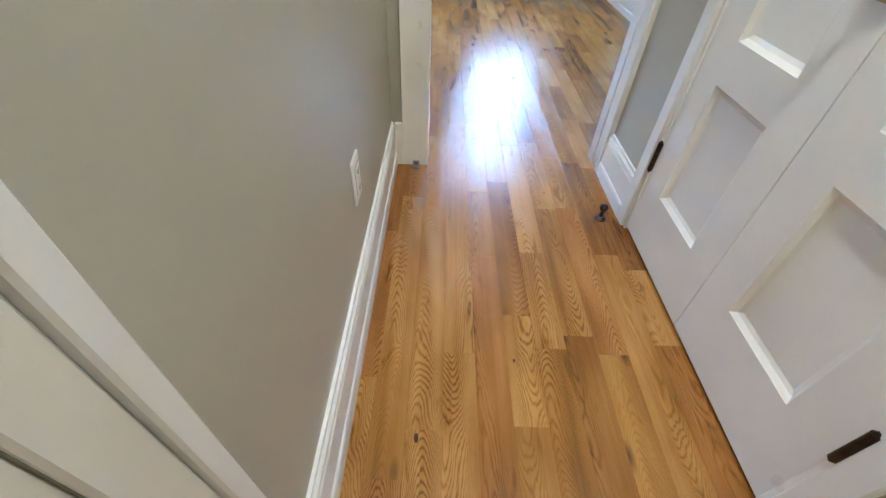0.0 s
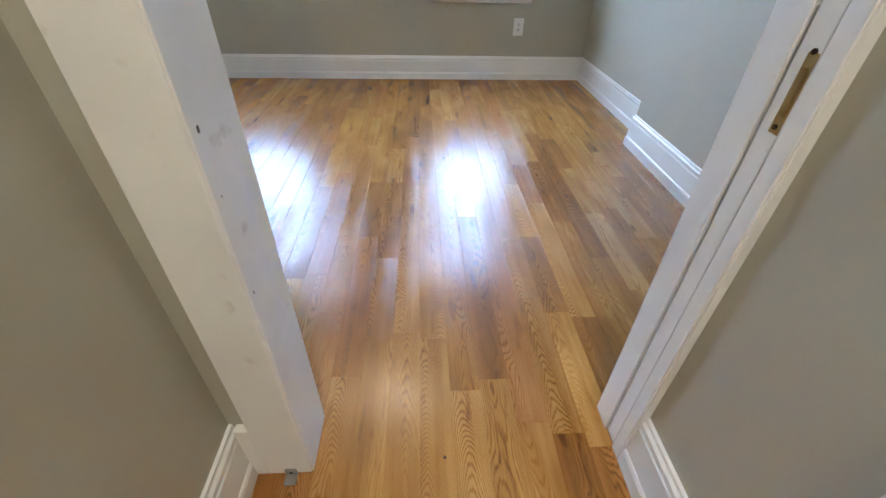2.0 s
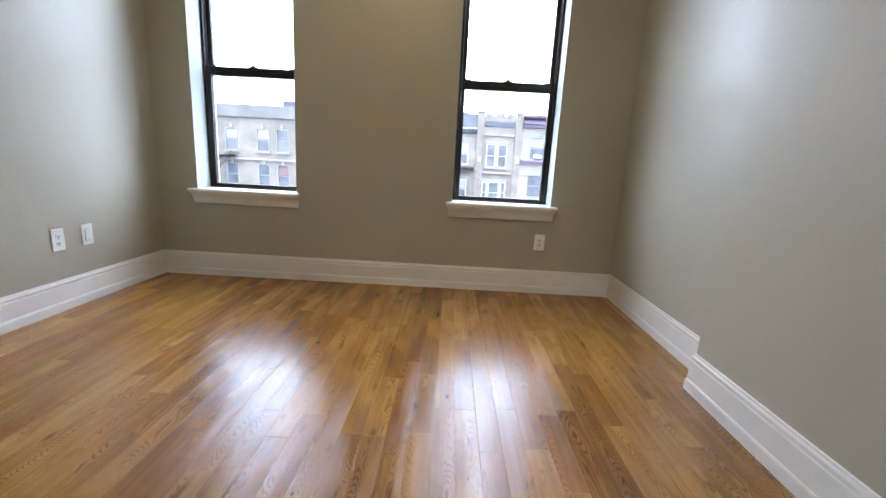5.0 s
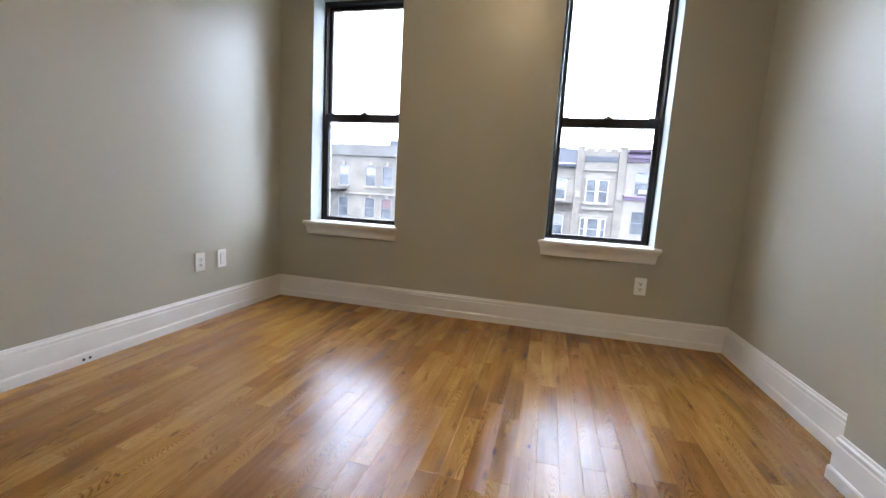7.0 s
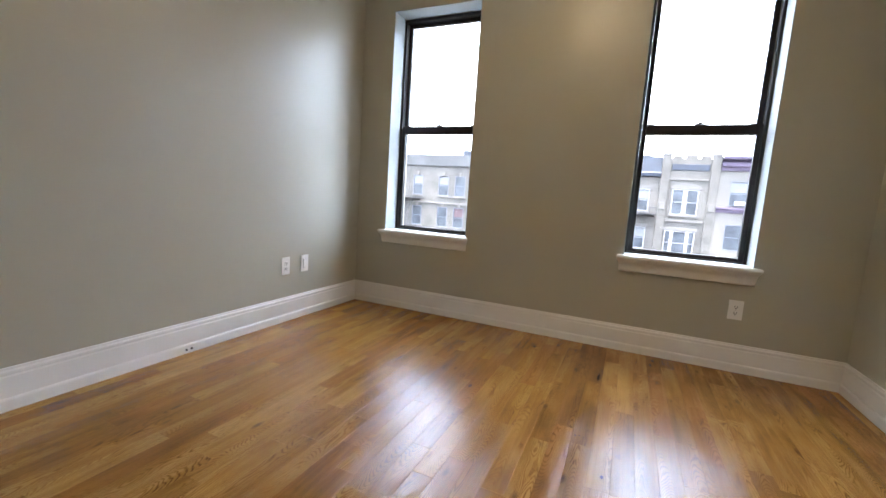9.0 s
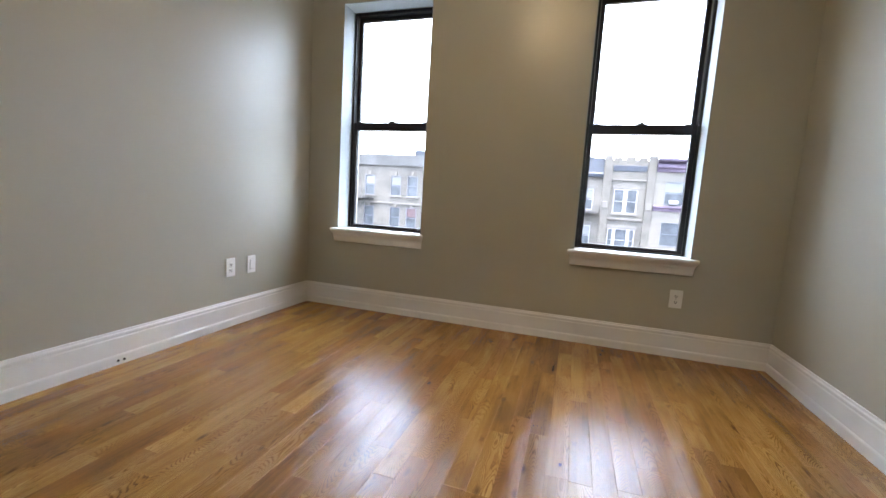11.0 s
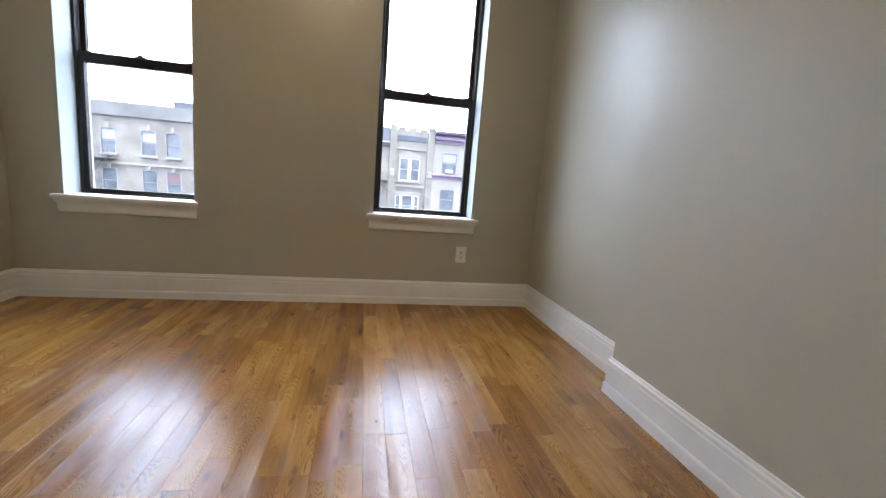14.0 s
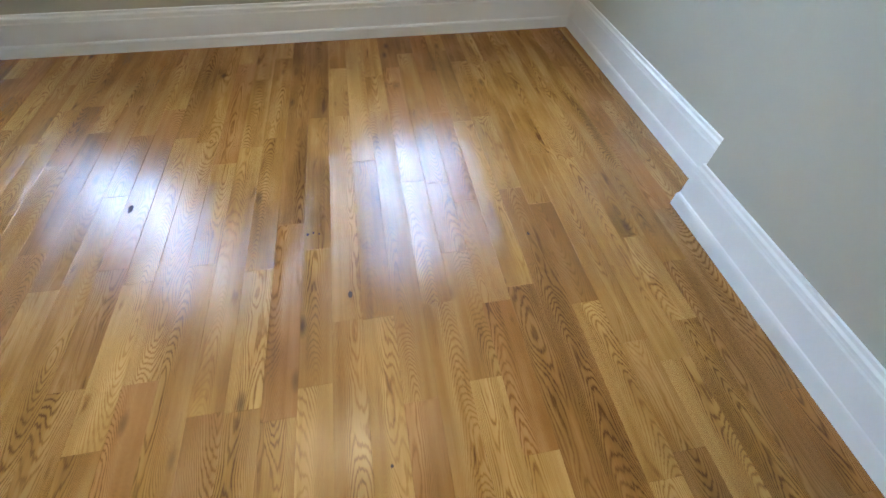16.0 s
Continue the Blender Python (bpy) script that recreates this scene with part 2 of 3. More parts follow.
def boxes(*all_of, bevel=0.0):
    bm = bmesh.new()
    for b in all_of:
        one = bmesh.new()
        box(one, *b)
        if bevel:
            rounded(one, bevel)
        me = bpy.data.meshes.new("tmp")
        one.to_mesh(me)
        bm.from_mesh(me)
        one.free()
        bpy.data.meshes.remove(me)
    return bm


def cylinder(bm, a, b, r0, r1=None, sides=16):
    a, b = Vector(a), Vector(b)
    m = Matrix.Translation((a + b) / 2) @ (b - a).to_track_quat("Z", "Y").to_matrix().to_4x4()
    bmesh.ops.create_cone(bm, cap_ends=True, segments=sides, radius1=r0, radius2=r0 if r1 is None else r1, depth=(b - a).length, matrix=m)


def profile_run(bm, profile, start, end, normal, m0=0, m1=0):
    """A moulding from start to end on the floor plan; profile: (out from the wall, height); m: 1 inside mitre, -1 outside mitre, 0 butt."""
    start, end, normal = Vector((*start, 0)), Vector((*end, 0)), Vector((*normal, 0))
    way = (end - start).normalized()
    rings = []
    for at, m, sign in ((start, m0, 1), (end, m1, -1)):
        rings.append([bm.verts.new(at + normal * d + way * (sign * m * d) + Vector((0, 0, z))) for d, z in profile])
    n = len(profile)
    for k in range(n):
        bm.faces.new([rings[0][k], rings[0][(k + 1) % n], rings[1][(k + 1) % n], rings[1][k]])
    bm.faces.new(rings[0][::-1])
    bm.faces.new(rings[1])


def part(name, bm, mat, parent=None, label="", kind="", category="", smooth=False):
    bmesh.ops.recalc_face_normals(bm, faces=bm.faces[:])
    me = bpy.data.meshes.new(name)
    bm.to_mesh(me)
    bm.free()
    me.materials.append(mat)
    if smooth:
        me.shade_smooth()
    ob = new(name, me)
    ob.parent = parent
    return tagged(ob, label, category, "", kind)


def thing(name, at, label, category, group=""):
    ob = new(name)
    ob.empty_display_size = 0.05
    ob.location = at
    return tagged(ob, label, category, group)


def settle(root):
    """Parts were made in world places; keep them there under a moved root."""
    root.matrix_basis = Matrix.Translation(root.location)
    for o in root.children:
        o.matrix_parent_inverse = Matrix.Translation(-root.location)


# ---- structure ----
floor = part("floor", boxes((WEST - 0.1, EAST + 0.1, HALL_END - 0.1, NORTH + 0.1, -0.2, -0.0125)), SUBFLOOR, None, "oak strip floor with satin finish", "structure")
part("ceiling", boxes((WEST - 0.1, EAST + 0.1, HALL_END - 0.1, OUT_Y, CEIL, CEIL + 0.2)), CEILING, None, "plain white painted plaster ceiling", "structure")

(a0, a1), (b0, b1) = WINDOWS
north = boxes(
    (WEST - 0.12, a0, NORTH, OUT_Y, -0.2, CEIL), (a1, b0, NORTH, OUT_Y, -0.2, CEIL), (b1, EAST + 0.12, NORTH, OUT_Y, -0.2, CEIL),
    (a0, a1, NORTH, OUT_Y, -0.2, WIN_Z0 - 0.04), (b0, b1, NORTH, OUT_Y, -0.2, WIN_Z0 - 0.04),
    (a0, a1, NORTH, OUT_Y, WIN_Z1, CEIL), (b0, b1, NORTH, OUT_Y, WIN_Z1, CEIL))
part("wall_north", north, WALL, None, "sage grey painted wall with two windows", "structure")
part("wall_west", boxes((WEST - 0.12, WEST, HALL_FACE, NORTH, -0.2, CEIL)), WALL, None, "sage grey painted bedroom wall", "structure")
part("wall_east", boxes((EAST, EAST + 0.12, CHASE_END, NORTH, -0.2, CEIL), (CHASE, EAST + 0.12, SOUTH, CHASE_END, -0.2, CEIL)), WALL, None, "sage grey painted wall that steps out", "structure")
part("wall_south", boxes((WEST, DOOR_L - 0.02, HALL_FACE, SOUTH, -0.2, CEIL), (DOOR_R + 0.02, EAST + 0.12, HALL_FACE, SOUTH, -0.2, CEIL),
    (DOOR_L - 0.02, DOOR_R + 0.02, HALL_FACE, SOUTH, DOOR_H + 0.02, CEIL)), WALL, None, "sage grey partition with the bedroom doorway", "structure")
CD0, CD1 = 0.925, 1.798
HD0, HD1 = -0.05, 0.742
part("wall_hall_west", boxes((HALL_W - 0.12, HALL_W, HD1, HALL_FACE, -0.2, CEIL), (HALL_W - 0.12, HALL_W, HALL_END, HD0, -0.2, CEIL),
    (HALL_W - 0.12, HALL_W, HD0, HD1, 2.05, CEIL)), WALL, None, "sage grey painted hall wall", "structure")
part("wall_hall_east", boxes((HALL_E, HALL_E + 0.12, CD1, HALL_FACE, -0.2, CEIL), (HALL_E, HALL_E + 0.12, HALL_END, CD0, -0.2, CEIL),
    (HALL_E, HALL_E + 0.12, CD0, CD1, 2.05, CEIL)), WALL, None, "sage grey painted hall wall with closet doors", "structure")
part("wall_hall_south", boxes((HALL_W - 0.12, HALL_E + 0.12, HALL_END - 0.12, HALL_END, -0.2, CEIL)), WALL, None, "sage grey painted wall closing the hall", "structure")
part("closet_back", boxes((HALL_E + 0.13, HALL_E + 0.18, CD0 - 0.1, CD1 + 0.1, -0.2, CEIL)), WALL, None, "plain wall behind the closet doors", "structure")
part("closed_room_back", boxes((HALL_W - 0.2, HALL_W - 0.13, HD0 - 0.1, HD1 + 0.1, -0.2, CEIL)), WALL, None, "plain wall behind the hall door", "structure")

BASE = [(0, 0), (0.020, 0), (0.020, 0.044), (0.0175, 0.052), (0.0145, 0.055), (0.0145, 0.140), (0.0120, 0.145), (0.0120, 0.150), (0.0135, 0.154),
        (0.0135, 0.162), (0.008, 0.168), (0.007, 0.177), (0, 0.178)]


def baseboard(start, end, normal, m0=1, m1=1, mat=TRIM):
    bm = bmesh.new()
    profile_run(bm, BASE, start, end, normal, m0, m1)
    part("baseboard", bm, mat, None, "tall white painted moulded baseboard", "structure")


baseboard((WEST, NORTH), (EAST, NORTH), (0, -1))
baseboard((WEST, SOUTH), (WEST, NORTH), (1, 0))
baseboard((EAST, NORTH), (EAST, CHASE_END), (-1, 0))
baseboard((EAST, CHASE_END), (CHASE, CHASE_END), (0, 1), 1, -1)
baseboard((CHASE, CHASE_END), (CHASE, SOUTH), (-1, 0), -1, 1)
baseboard((WEST, SOUTH), (DOOR_L - 0.1, SOUTH), (0, 1), 1, 0)
baseboard((DOOR_R + 0.1, SOUTH), (CHASE, SOUTH), (0, 1), 0, 1)
baseboard((HALL_W, 0.813), (HALL_W, HALL_FACE), (1, 0), 0, 0)
part("baseboard", boxes((HALL_W + 0.0148, DOOR_L - 0.1005, 2.1392, HALL_FACE, 0, 0.178), bevel=0.0015), TRIM_WORN, None, "plain white painted baseboard block beside the doorway", "structure")
baseboard((HALL_E, 1.852), (HALL_E, 2.139), (-1, 0), 0, 0)
baseboard((HALL_W, HALL_END), (HALL_W, HD0 - 0.09), (1, 0), 1, 0)
baseboard((HALL_E, HALL_END), (HALL_E, CD0 - 0.055), (-1, 0), 1, 0)
baseboard((HALL_W, HALL_END), (HALL_E, HALL_END), (0, 1), 1, 1)

# doorway into the bedroom, with the pocket door slid into the wall
doorway = tagged(part("door_1", boxes((DOOR_L - 0.02, DOOR_L, 2.142, 2.276, 0, DOOR_H + 0.02), bevel=0.0015), TRIM_WORN), "white painted doorway lining with worn edges", "", "", "structure")
part("head_jamb", boxes((DOOR_L, DOOR_R, 2.142, 2.276, DOOR_H, DOOR_H + 0.02), bevel=0.0015), TRIM, doorway)
part("jamb_strip", boxes((DOOR_R, DOOR_R + 0.02, 2.142, 2.172, 0, DOOR_H), bevel=0.0012), TRIM, doorway)
part("jamb_strip", boxes((DOOR_R, DOOR_R + 0.02, 2.2165, 2.276, 0, DOOR_H), bevel=0.0012), TRIM, doorway)
part("casing", boxes((DOOR_L - 0.1, DOOR_L - 0.004, 2.139, HALL_FACE, 0, DOOR_H + 0.09), bevel=0.002), TRIM_WORN, doorway)
part("casing", boxes((DOOR_R + 0.004, HALL_E + 0.001, 2.1395, HALL_FACE, 0, DOOR_H + 0.09), bevel=0.002), TRIM, doorway)
part("casing", boxes((DOOR_L - 0.003, DOOR_R + 0.003, 2.139, HALL_FACE, DOOR_H + 0.003, DOOR_H + 0.09), bevel=0.002), TRIM, doorway)
part("casing", boxes((DOOR_L - 0.1, DOOR_L - 0.004, SOUTH, 2.28, 0, DOOR_H + 0.09), bevel=0.002), TRIM, doorway)
part("casing", boxes((DOOR_R + 0.004, DOOR_R + 0.1, SOUTH, 2.28, 0, DOOR_H + 0.09), bevel=0.002), TRIM, doorway)
part("casing", boxes((DOOR_L - 0.003, DOOR_R + 0.003, SOUTH, 2.28, DOOR_H + 0.003, DOOR_H + 0.09), bevel=0.002), TRIM, doorway)
pocket = thing("pocket_door", (DOOR_R + 0.05, 2.194, 0), "white pocket door slid into its wall", "door")
part("slab", boxes((DOOR_R + 0.002, DOOR_R + 0.5, 2.1735, 2.2100, 0.008, DOOR_H - 0.005), bevel=0.0015), TRIM, pocket)
pull = part("edge_pull", boxes((DOOR_R + 0.001, DOOR_R + 0.004, 2.1755, 2.1925, 0.772, 0.868), bevel=0.001), BRASS, pocket, "aged brass edge pull")
part("finger_lever", boxes((DOOR_R - 0.001, DOOR_R + 0.002, 2.180, 2.188, 0.795, 0.853), bevel=0.001), BRASS, pull)
for z in (0.781, 0.869):
    bm = bmesh.new()
    cylinder(bm, (DOOR_R - 0.0006, 2.184, z), (DOOR_R + 0.002, 2.184, z), 0.0035, sides=10)
    part("screw", bm, BRONZE, pull)
settle(pocket)

# white casing round the closet and hall doors
part("closet_door_casing", boxes((HALL_E - 0.020, HALL_E, CD1 + 0.002, 1.851, 0, 2.11), (HALL_E - 0.020, HALL_E, CD0 - 0.054, CD0 - 0.002, 0, 2.11),
    (HALL_E - 0.020, HALL_E, CD0 - 0.001, CD1 + 0.001, 2.052, 2.11), bevel=0.003), TRIM, None, "white painted casing round the closet doors", "structure")
part("closet_door_jamb", boxes((HALL_E - 0.010, HALL_E + 0.1, CD1 - 0.012, CD1, 0, 2.05), (HALL_E - 0.010, HALL_E + 0.1, CD0, CD0 + 0.012, 0, 2.05),
    (HALL_E - 0.010, HALL_E + 0.1, CD0 + 0.013, CD1 - 0.013, 2.035, 2.05), bevel=0.001), TRIM, None, "white painted closet door jamb", "structure")
part("hall_door_casing", boxes((HALL_W, HALL_W + 0.009, HD1, 0.786, 0, 2.14), (HALL_W, HALL_W + 0.017, 0.7865, 0.812, 0, 2.14),
    (HALL_W, HALL_W + 0.016, HD0 - 0.088, HD0, 0, 2.14), (HALL_W, HALL_W + 0.016, HD0 + 0.001, HD1 - 0.001, 2.052, 2.14), bevel=0.003), TRIM, None, "white painted casing round the hall door", "structure")
part("hall_door_jamb", boxes((HALL_W - 0.1, HALL_W - 0.001, HD1 - 0.014, HD1 - 0.0005, 0, 2.05), (HALL_W - 0.1, HALL_W - 0.001, HD0 + 0.0005, HD0 + 0.014, 0, 2.05), bevel=0.001), TRIM, None, "white painted hall door jamb", "structure")


def panel_leaf(x, out, y0, y1, panels, root, name="leaf"):
    """A door leaf in the plane x, its face to out (-1 or 1), with sunk panels with sloped mouldings."""
    stile, z1 = 0.101, 2.03
    bm = bmesh.new()
    rails = [0.012] + [z for p in panels for z in p] + [z1]
    back = x - out * 0.034
    lo, hi = min(x, back), max(x, back)
    parts = [(lo, hi, y0, y0 + stile, 0.012, z1), (lo, hi, y1 - stile, y1, 0.012, z1)]
    parts += [(lo, hi, y0 + stile, y1 - stile, a, b) for a, b in zip(rails[::2], rails[1::2])]
    for p in parts:
        box(bm, *p)
    deep, sunk = 0.014, 0.020
    for a, b in panels:
        ya, yb = y0 + stile, y1 - stile
        outer = [bm.verts.new((x - out * 0.0015, y, z)) for y, z in ((ya, a), (yb, a), (yb, b), (ya, b))]
        mid = [bm.verts.new((x - out * deep * 0.75, y, z)) for y, z in ((ya + sunk * 0.5, a + sunk * 0.5), (yb - sunk * 0.5, a + sunk * 0.5), (yb - sunk * 0.5, b - sunk * 0.5), (ya + sunk * 0.5, b - sunk * 0.5))]
        inner = [bm.verts.new((x - out * deep, y, z)) for y, z in ((ya + sunk, a + sunk), (yb - sunk, a + sunk), (yb - sunk, b - sunk), (ya + sunk, b - sunk))]
        for r, s in ((outer, mid), (mid, inner)):
            for k in range(4):
                bm.faces.new([r[k], r[(k + 1) % 4], s[(k + 1) % 4], s[k]])
        bm.faces.new(inner)
    return part(name, bm, TRIM, root)


def hinge(x, y, z, root):
    bm = bmesh.new()
    for k in range(3):
        cylinder(bm, (x, y, z - 0.047 + k * 0.032), (x, y, z - 0.0165 + k * 0.032), 0.0078, sides=12)
    for s in (-1, 1):
        cylinder(bm, (x, y, z + s * 0.048), (x, y, z + s * 0.054), 0.0055, 0.003, sides=12)
    part("hinge", bm, BRONZE, root, "dark bronze butt hinge", smooth=False)


DOOR_X = 1.1175
PANELS = [(0.207, 0.548), (0.648, 1.23), (1.33, 1.90)]
for y0, y1, edge in ((0.939, 1.3605, 0.934), (1.3635, 1.785, 1.790)):
    leaf = thing("closet_door", (DOOR_X, y0, 0), "white painted closet door leaf with recessed panels", "door", "pair of closet doors")
    panel_leaf(DOOR_X, -1, y0, y1, PANELS, leaf)
    for z in (0.285, 0.885, 1.75):
        hinge(DOOR_X - 0.006, edge, z, leaf)
    if y0 > 1:
        handle = part("handle", boxes((DOOR_X - 0.009, DOOR_X - 0.001, 1.362 + 0.004, 1.430, 0.790, 0.856), bevel=0.002), BRASS, leaf, "aged brass lever handle on a square rose")
        bm = bmesh.new()
        cylinder(bm, (DOOR_X - 0.009, 1.392, 0.826), (DOOR_X - 0.052, 1.392, 0.826), 0.0095)
        cylinder(bm, (DOOR_X - 0.009, 1.392, 0.826), (DOOR_X - 0.014, 1.392, 0.826), 0.018)
        arm = bmesh.new()
        box(arm, DOOR_X - 0.064, DOOR_X - 0.050, 1.380, 1.492, 0.816, 0.836)
        rounded(arm, 0.005, 3)
        me = bpy.data.meshes.new("tmp")
        arm.to_mesh(me)
        bm.from_mesh(me)
        arm.free()
        part("lever", bm, BRASS, handle, smooth=False)
    settle(leaf)

hall_door = thing("hall_door", (HALL_W - 0.04, HD0, 0), "white painted panelled hall door, closed", "door")
panel_leaf(HALL_W - 0.018, 1, HD0 + 0.017, HD1 - 0.017, [(0.23, 0.62), (0.74, 1.23), (1.33, 1.90)], hall_door)
settle(hall_door)

# ---- windows ----
STOOL = [(0, 0.556), (0.010, 0.556), (0.017, 0.563), (0.020, 0.580), (0.022, 0.600), (0.028, 0.618), (0.038, 0.630), (0.044, 0.634), (0.046, 0.640),
         (0.052, 0.645), (0.054, 0.655), (0.052, 0.664), (0.046, 0.668), (0, 0.668)]


def window(index, x0, x1, drop):
    sill = 0.668
    root = new("window_%d" % index)
    root.location = ((x0 + x1) / 2, FRAME_Y, sill)
    tagged(root, "black double-hung sash window in a dulled white reveal", "", "", "structure")
    y = FRAME_Y
    top = WIN_Z1 - 0.006
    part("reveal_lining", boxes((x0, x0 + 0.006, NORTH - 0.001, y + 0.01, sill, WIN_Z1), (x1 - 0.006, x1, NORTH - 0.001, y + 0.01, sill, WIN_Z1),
        (x0 + 0.0061, x1 - 0.0061, NORTH - 0.001, y + 0.01, top, WIN_Z1), bevel=0.0008), REVEAL, root, "window reveal, its white paint dulled to hold down daylight")
    part("window_frame", boxes((x0 + 0.006, x0 + 0.024, y, y + 0.1, sill - 0.02, top), (x1 - 0.024, x1 - 0.006, y, y + 0.1, sill - 0.02, top),
        (x0 + 0.024, x1 - 0.024, y, y + 0.1, top - 0.024, top), (x0 + 0.024, x1 - 0.024, y + 0.002, y + 0.1, sill - 0.02, sill + 0.010), bevel=0.0015), BLACK, root, "black metal window frame")
    part("track_strip", boxes((x0 + 0.0245, x0 + 0.028, y + 0.034, y + 0.040, 1.57, top - 0.03), (x1 - 0.028, x1 - 0.0245, y + 0.034, y + 0.040, 1.57, top - 0.03)), STEEL, root, "grey sash track strip")
    for name, ya, za, zb, stile, low, high in (("lower_sash", y + 0.010, sill + 0.011, 1.565 - drop, 0.030, 0.022, 0.062), ("upper_sash", y + 0.045, 1.505 - drop, top - 0.0245, 0.032, 0.055, 0.030)):
        xa, xb = x0 + 0.0245, x1 - 0.0245
        s = part(name, boxes((xa, xa + stile, ya, ya + 0.03, za, zb), (xb - stile, xb, ya, ya + 0.03, za, zb),
            (xa + stile, xb - stile, ya + 0.001, ya + 0.029, za, za + low), (xa + stile, xb - stile, ya + 0.001, ya + 0.029, zb - high, zb), bevel=0.0012), BLACK, root, "black sash")
        pane = part("pane", boxes((xa + stile, xb - stile, ya + 0.013, ya + 0.017, za + low, zb - high)), GLASS, s, "glass pane tinted to dim the view out")
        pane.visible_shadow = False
    mid = (x0 + x1) / 2
    part("sash_lock", boxes((mid - 0.03, mid + 0.03, y + 0.006, y + 0.036, 1.566 - drop, 1.573 - drop), (mid - 0.012, mid + 0.012, y + 0.008, y + 0.03, 1.573 - drop, 1.582 - drop), bevel=0.002), BLACK, root, "black sash lock")
    for x in (x0 + 0.075, x1 - 0.075):
        part("tilt_latch", boxes((x - 0.025, x + 0.025, y + 0.008, y + 0.03, 1.566 - drop, 1.572 - drop), bevel=0.002), BLACK, root, "black tilt latch")
    bm = boxes((x0 + 0.0005, x1 - 0.0005, NORTH - 0.0005, y + 0.012, sill - 0.03, sill - 0.0005))
    profile_run(bm, STOOL, (x0 - 0.008, NORTH), (x1 + 0.004, NORTH), (0, -1), -0.6, -0.6)
    part("window_sill", bm, TRIM, root, "white moulded window sill")
    settle(root)


for index, (x0, x1) in enumerate(WINDOWS):
    window(index + 1, x0, x1, 0.008 * index)


# ---- outlets and small things ----
def wall_plate(kind, name, at, normal, label, w=0.078, h=0.122):
    """Built facing -y at the origin, then turned."""
    root = thing(name, (0, 0, 0), label, "power outlet" if kind != "switch" else "wall switch", "wall plates")
    bm = boxes((-w / 2, w / 2, -0.006, 0, -h / 2, h / 2), bevel=0.0022)
    part("plate", bm, PLASTIC, root)
    if kind == "duplex":
        for z in (-0.0195, 0.0195):
            f = part("receptacle", boxes((-0.0165, 0.0165, -0.0085, -0.005, z - 0.0145, z + 0.0145), bevel=0.002), PLASTIC, root)
            for cut in ((-0.0086, -0.0050, -0.0089, -0.008, z - 0.003, z + 0.008), (0.0050, 0.0086, -0.0089, -0.008, z - 0.003, z + 0.007), (-0.003, 0.003, -0.0089, -0.008, z - 0.0115, z - 0.0055)):
                part("slot", boxes(cut), SLOT, f)
        part("screw", boxes((-0.0025, 0.0025, -0.0072, -0.005, -0.0025, 0.0025), bevel=0.001), STEEL, root)
    else:
        f = part("rocker" if kind == "switch" else "receptacle", boxes((-0.017, 0.017, -0.0095, -0.005, -0.034, 0.034), bevel=0.0015), PLASTIC, root)
        part("surround", boxes((-0.0185, -0.0172, -0.0068, -0.005, -0.0355, 0.0355), (0.0172, 0.0185, -0.0068, -0.005, -0.0355, 0.0355), (-0.0172, 0.0172, -0.0068, -0.005, 0.0342, 0.0355), (-0.0172, 0.0172, -0.0068, -0.005, -0.0355, -0.0342)), SEAM, root)
        if kind == "ground_fault":
            for cut in [(s * 0.0065 - 0.0012, s * 0.0065 + 0.0012, -0.0099, -0.009, z - 0.004, z + 0.004) for s in (-1, 1) for z in (-0.021, 0.021)] + [
                    (-0.0022, 0.0022, -0.0099, -0.009, z - 0.011, z - 0.007) for z in (-0.019, 0.024)]:
                part("slot", boxes(cut), SLOT, f)
            for z in (-0.0025, 0.0025):
                part("test_button", boxes((-0.008, 0.008, -0.0105, -0.009, z - 0.002, z + 0.002), bevel=0.0005), PLASTIC, f)
    turn = {(0, -1): 0, (1, 0): 90, (-1, 0): -90}[normal]
    root.matrix_basis = pose(*at, 0, 0, turn)
    return root


wall_plate("duplex", "outlet", (WEST, 4.452, 0.408), (1, 0), "white duplex outlet low on the bedroom wall", h=0.126)
wall_plate("switch", "low_switch", (WEST, 4.641, 0.408), (1, 0), "white rocker plate beside the outlet", h=0.126)
wall_plate("duplex", "outlet", (1.431, NORTH, 0.394), (0, -1), "white duplex outlet under the window")
wall_plate("ground_fault", "outlet", (HALL_W, 1.460, 0.386), (1, 0), "white outlet with test buttons on the hall wall", w=0.070, h=0.112)

stop = thing("door_stop", (1.040, 1.836, 0), "dark bronze dome door stop screwed to the floor", "door stop")
bm = bmesh.new()
for z0, z1, r0, r1 in ((0.0, 0.004, 0.021, 0.021), (0.004, 0.012, 0.020, 0.011), (0.012, 0.034, 0.007, 0.007), (0.034, 0.040, 0.007, 0.012)):
    cylinder(bm, (1.040, 1.836, z0), (1.040, 1.836, z1), r0, r1, 20)
part("base", bm, BRONZE, stop)
bm = bmesh.new()
bmesh.ops.create_uvsphere(bm, u_segments=20, v_segments=12, radius=0.0155, matrix=Matrix.Translation((1.040, 1.836, 0.049)))
part("bumper", bm, BRONZE, stop, smooth=True)
settle(stop)

guide = thing("floor_guide", (0.357, 2.126, 0), "small grey metal door guide on the floor", "door guide")
part("bracket", boxes((0.344, 0.370, 2.112, 2.1385, 0, 0.004), (0.344, 0.370, 2.134, 2.1385, 0.004, 0.022), bevel=0.001), STEEL, guide)
bm = bmesh.new()
cylinder(bm, (0.357, 2.1345, 0.012), (0.357, 2.1325, 0.012), 0.0035, sides=10)
part("screw", bm, SLOT, guide)
settle(guide)

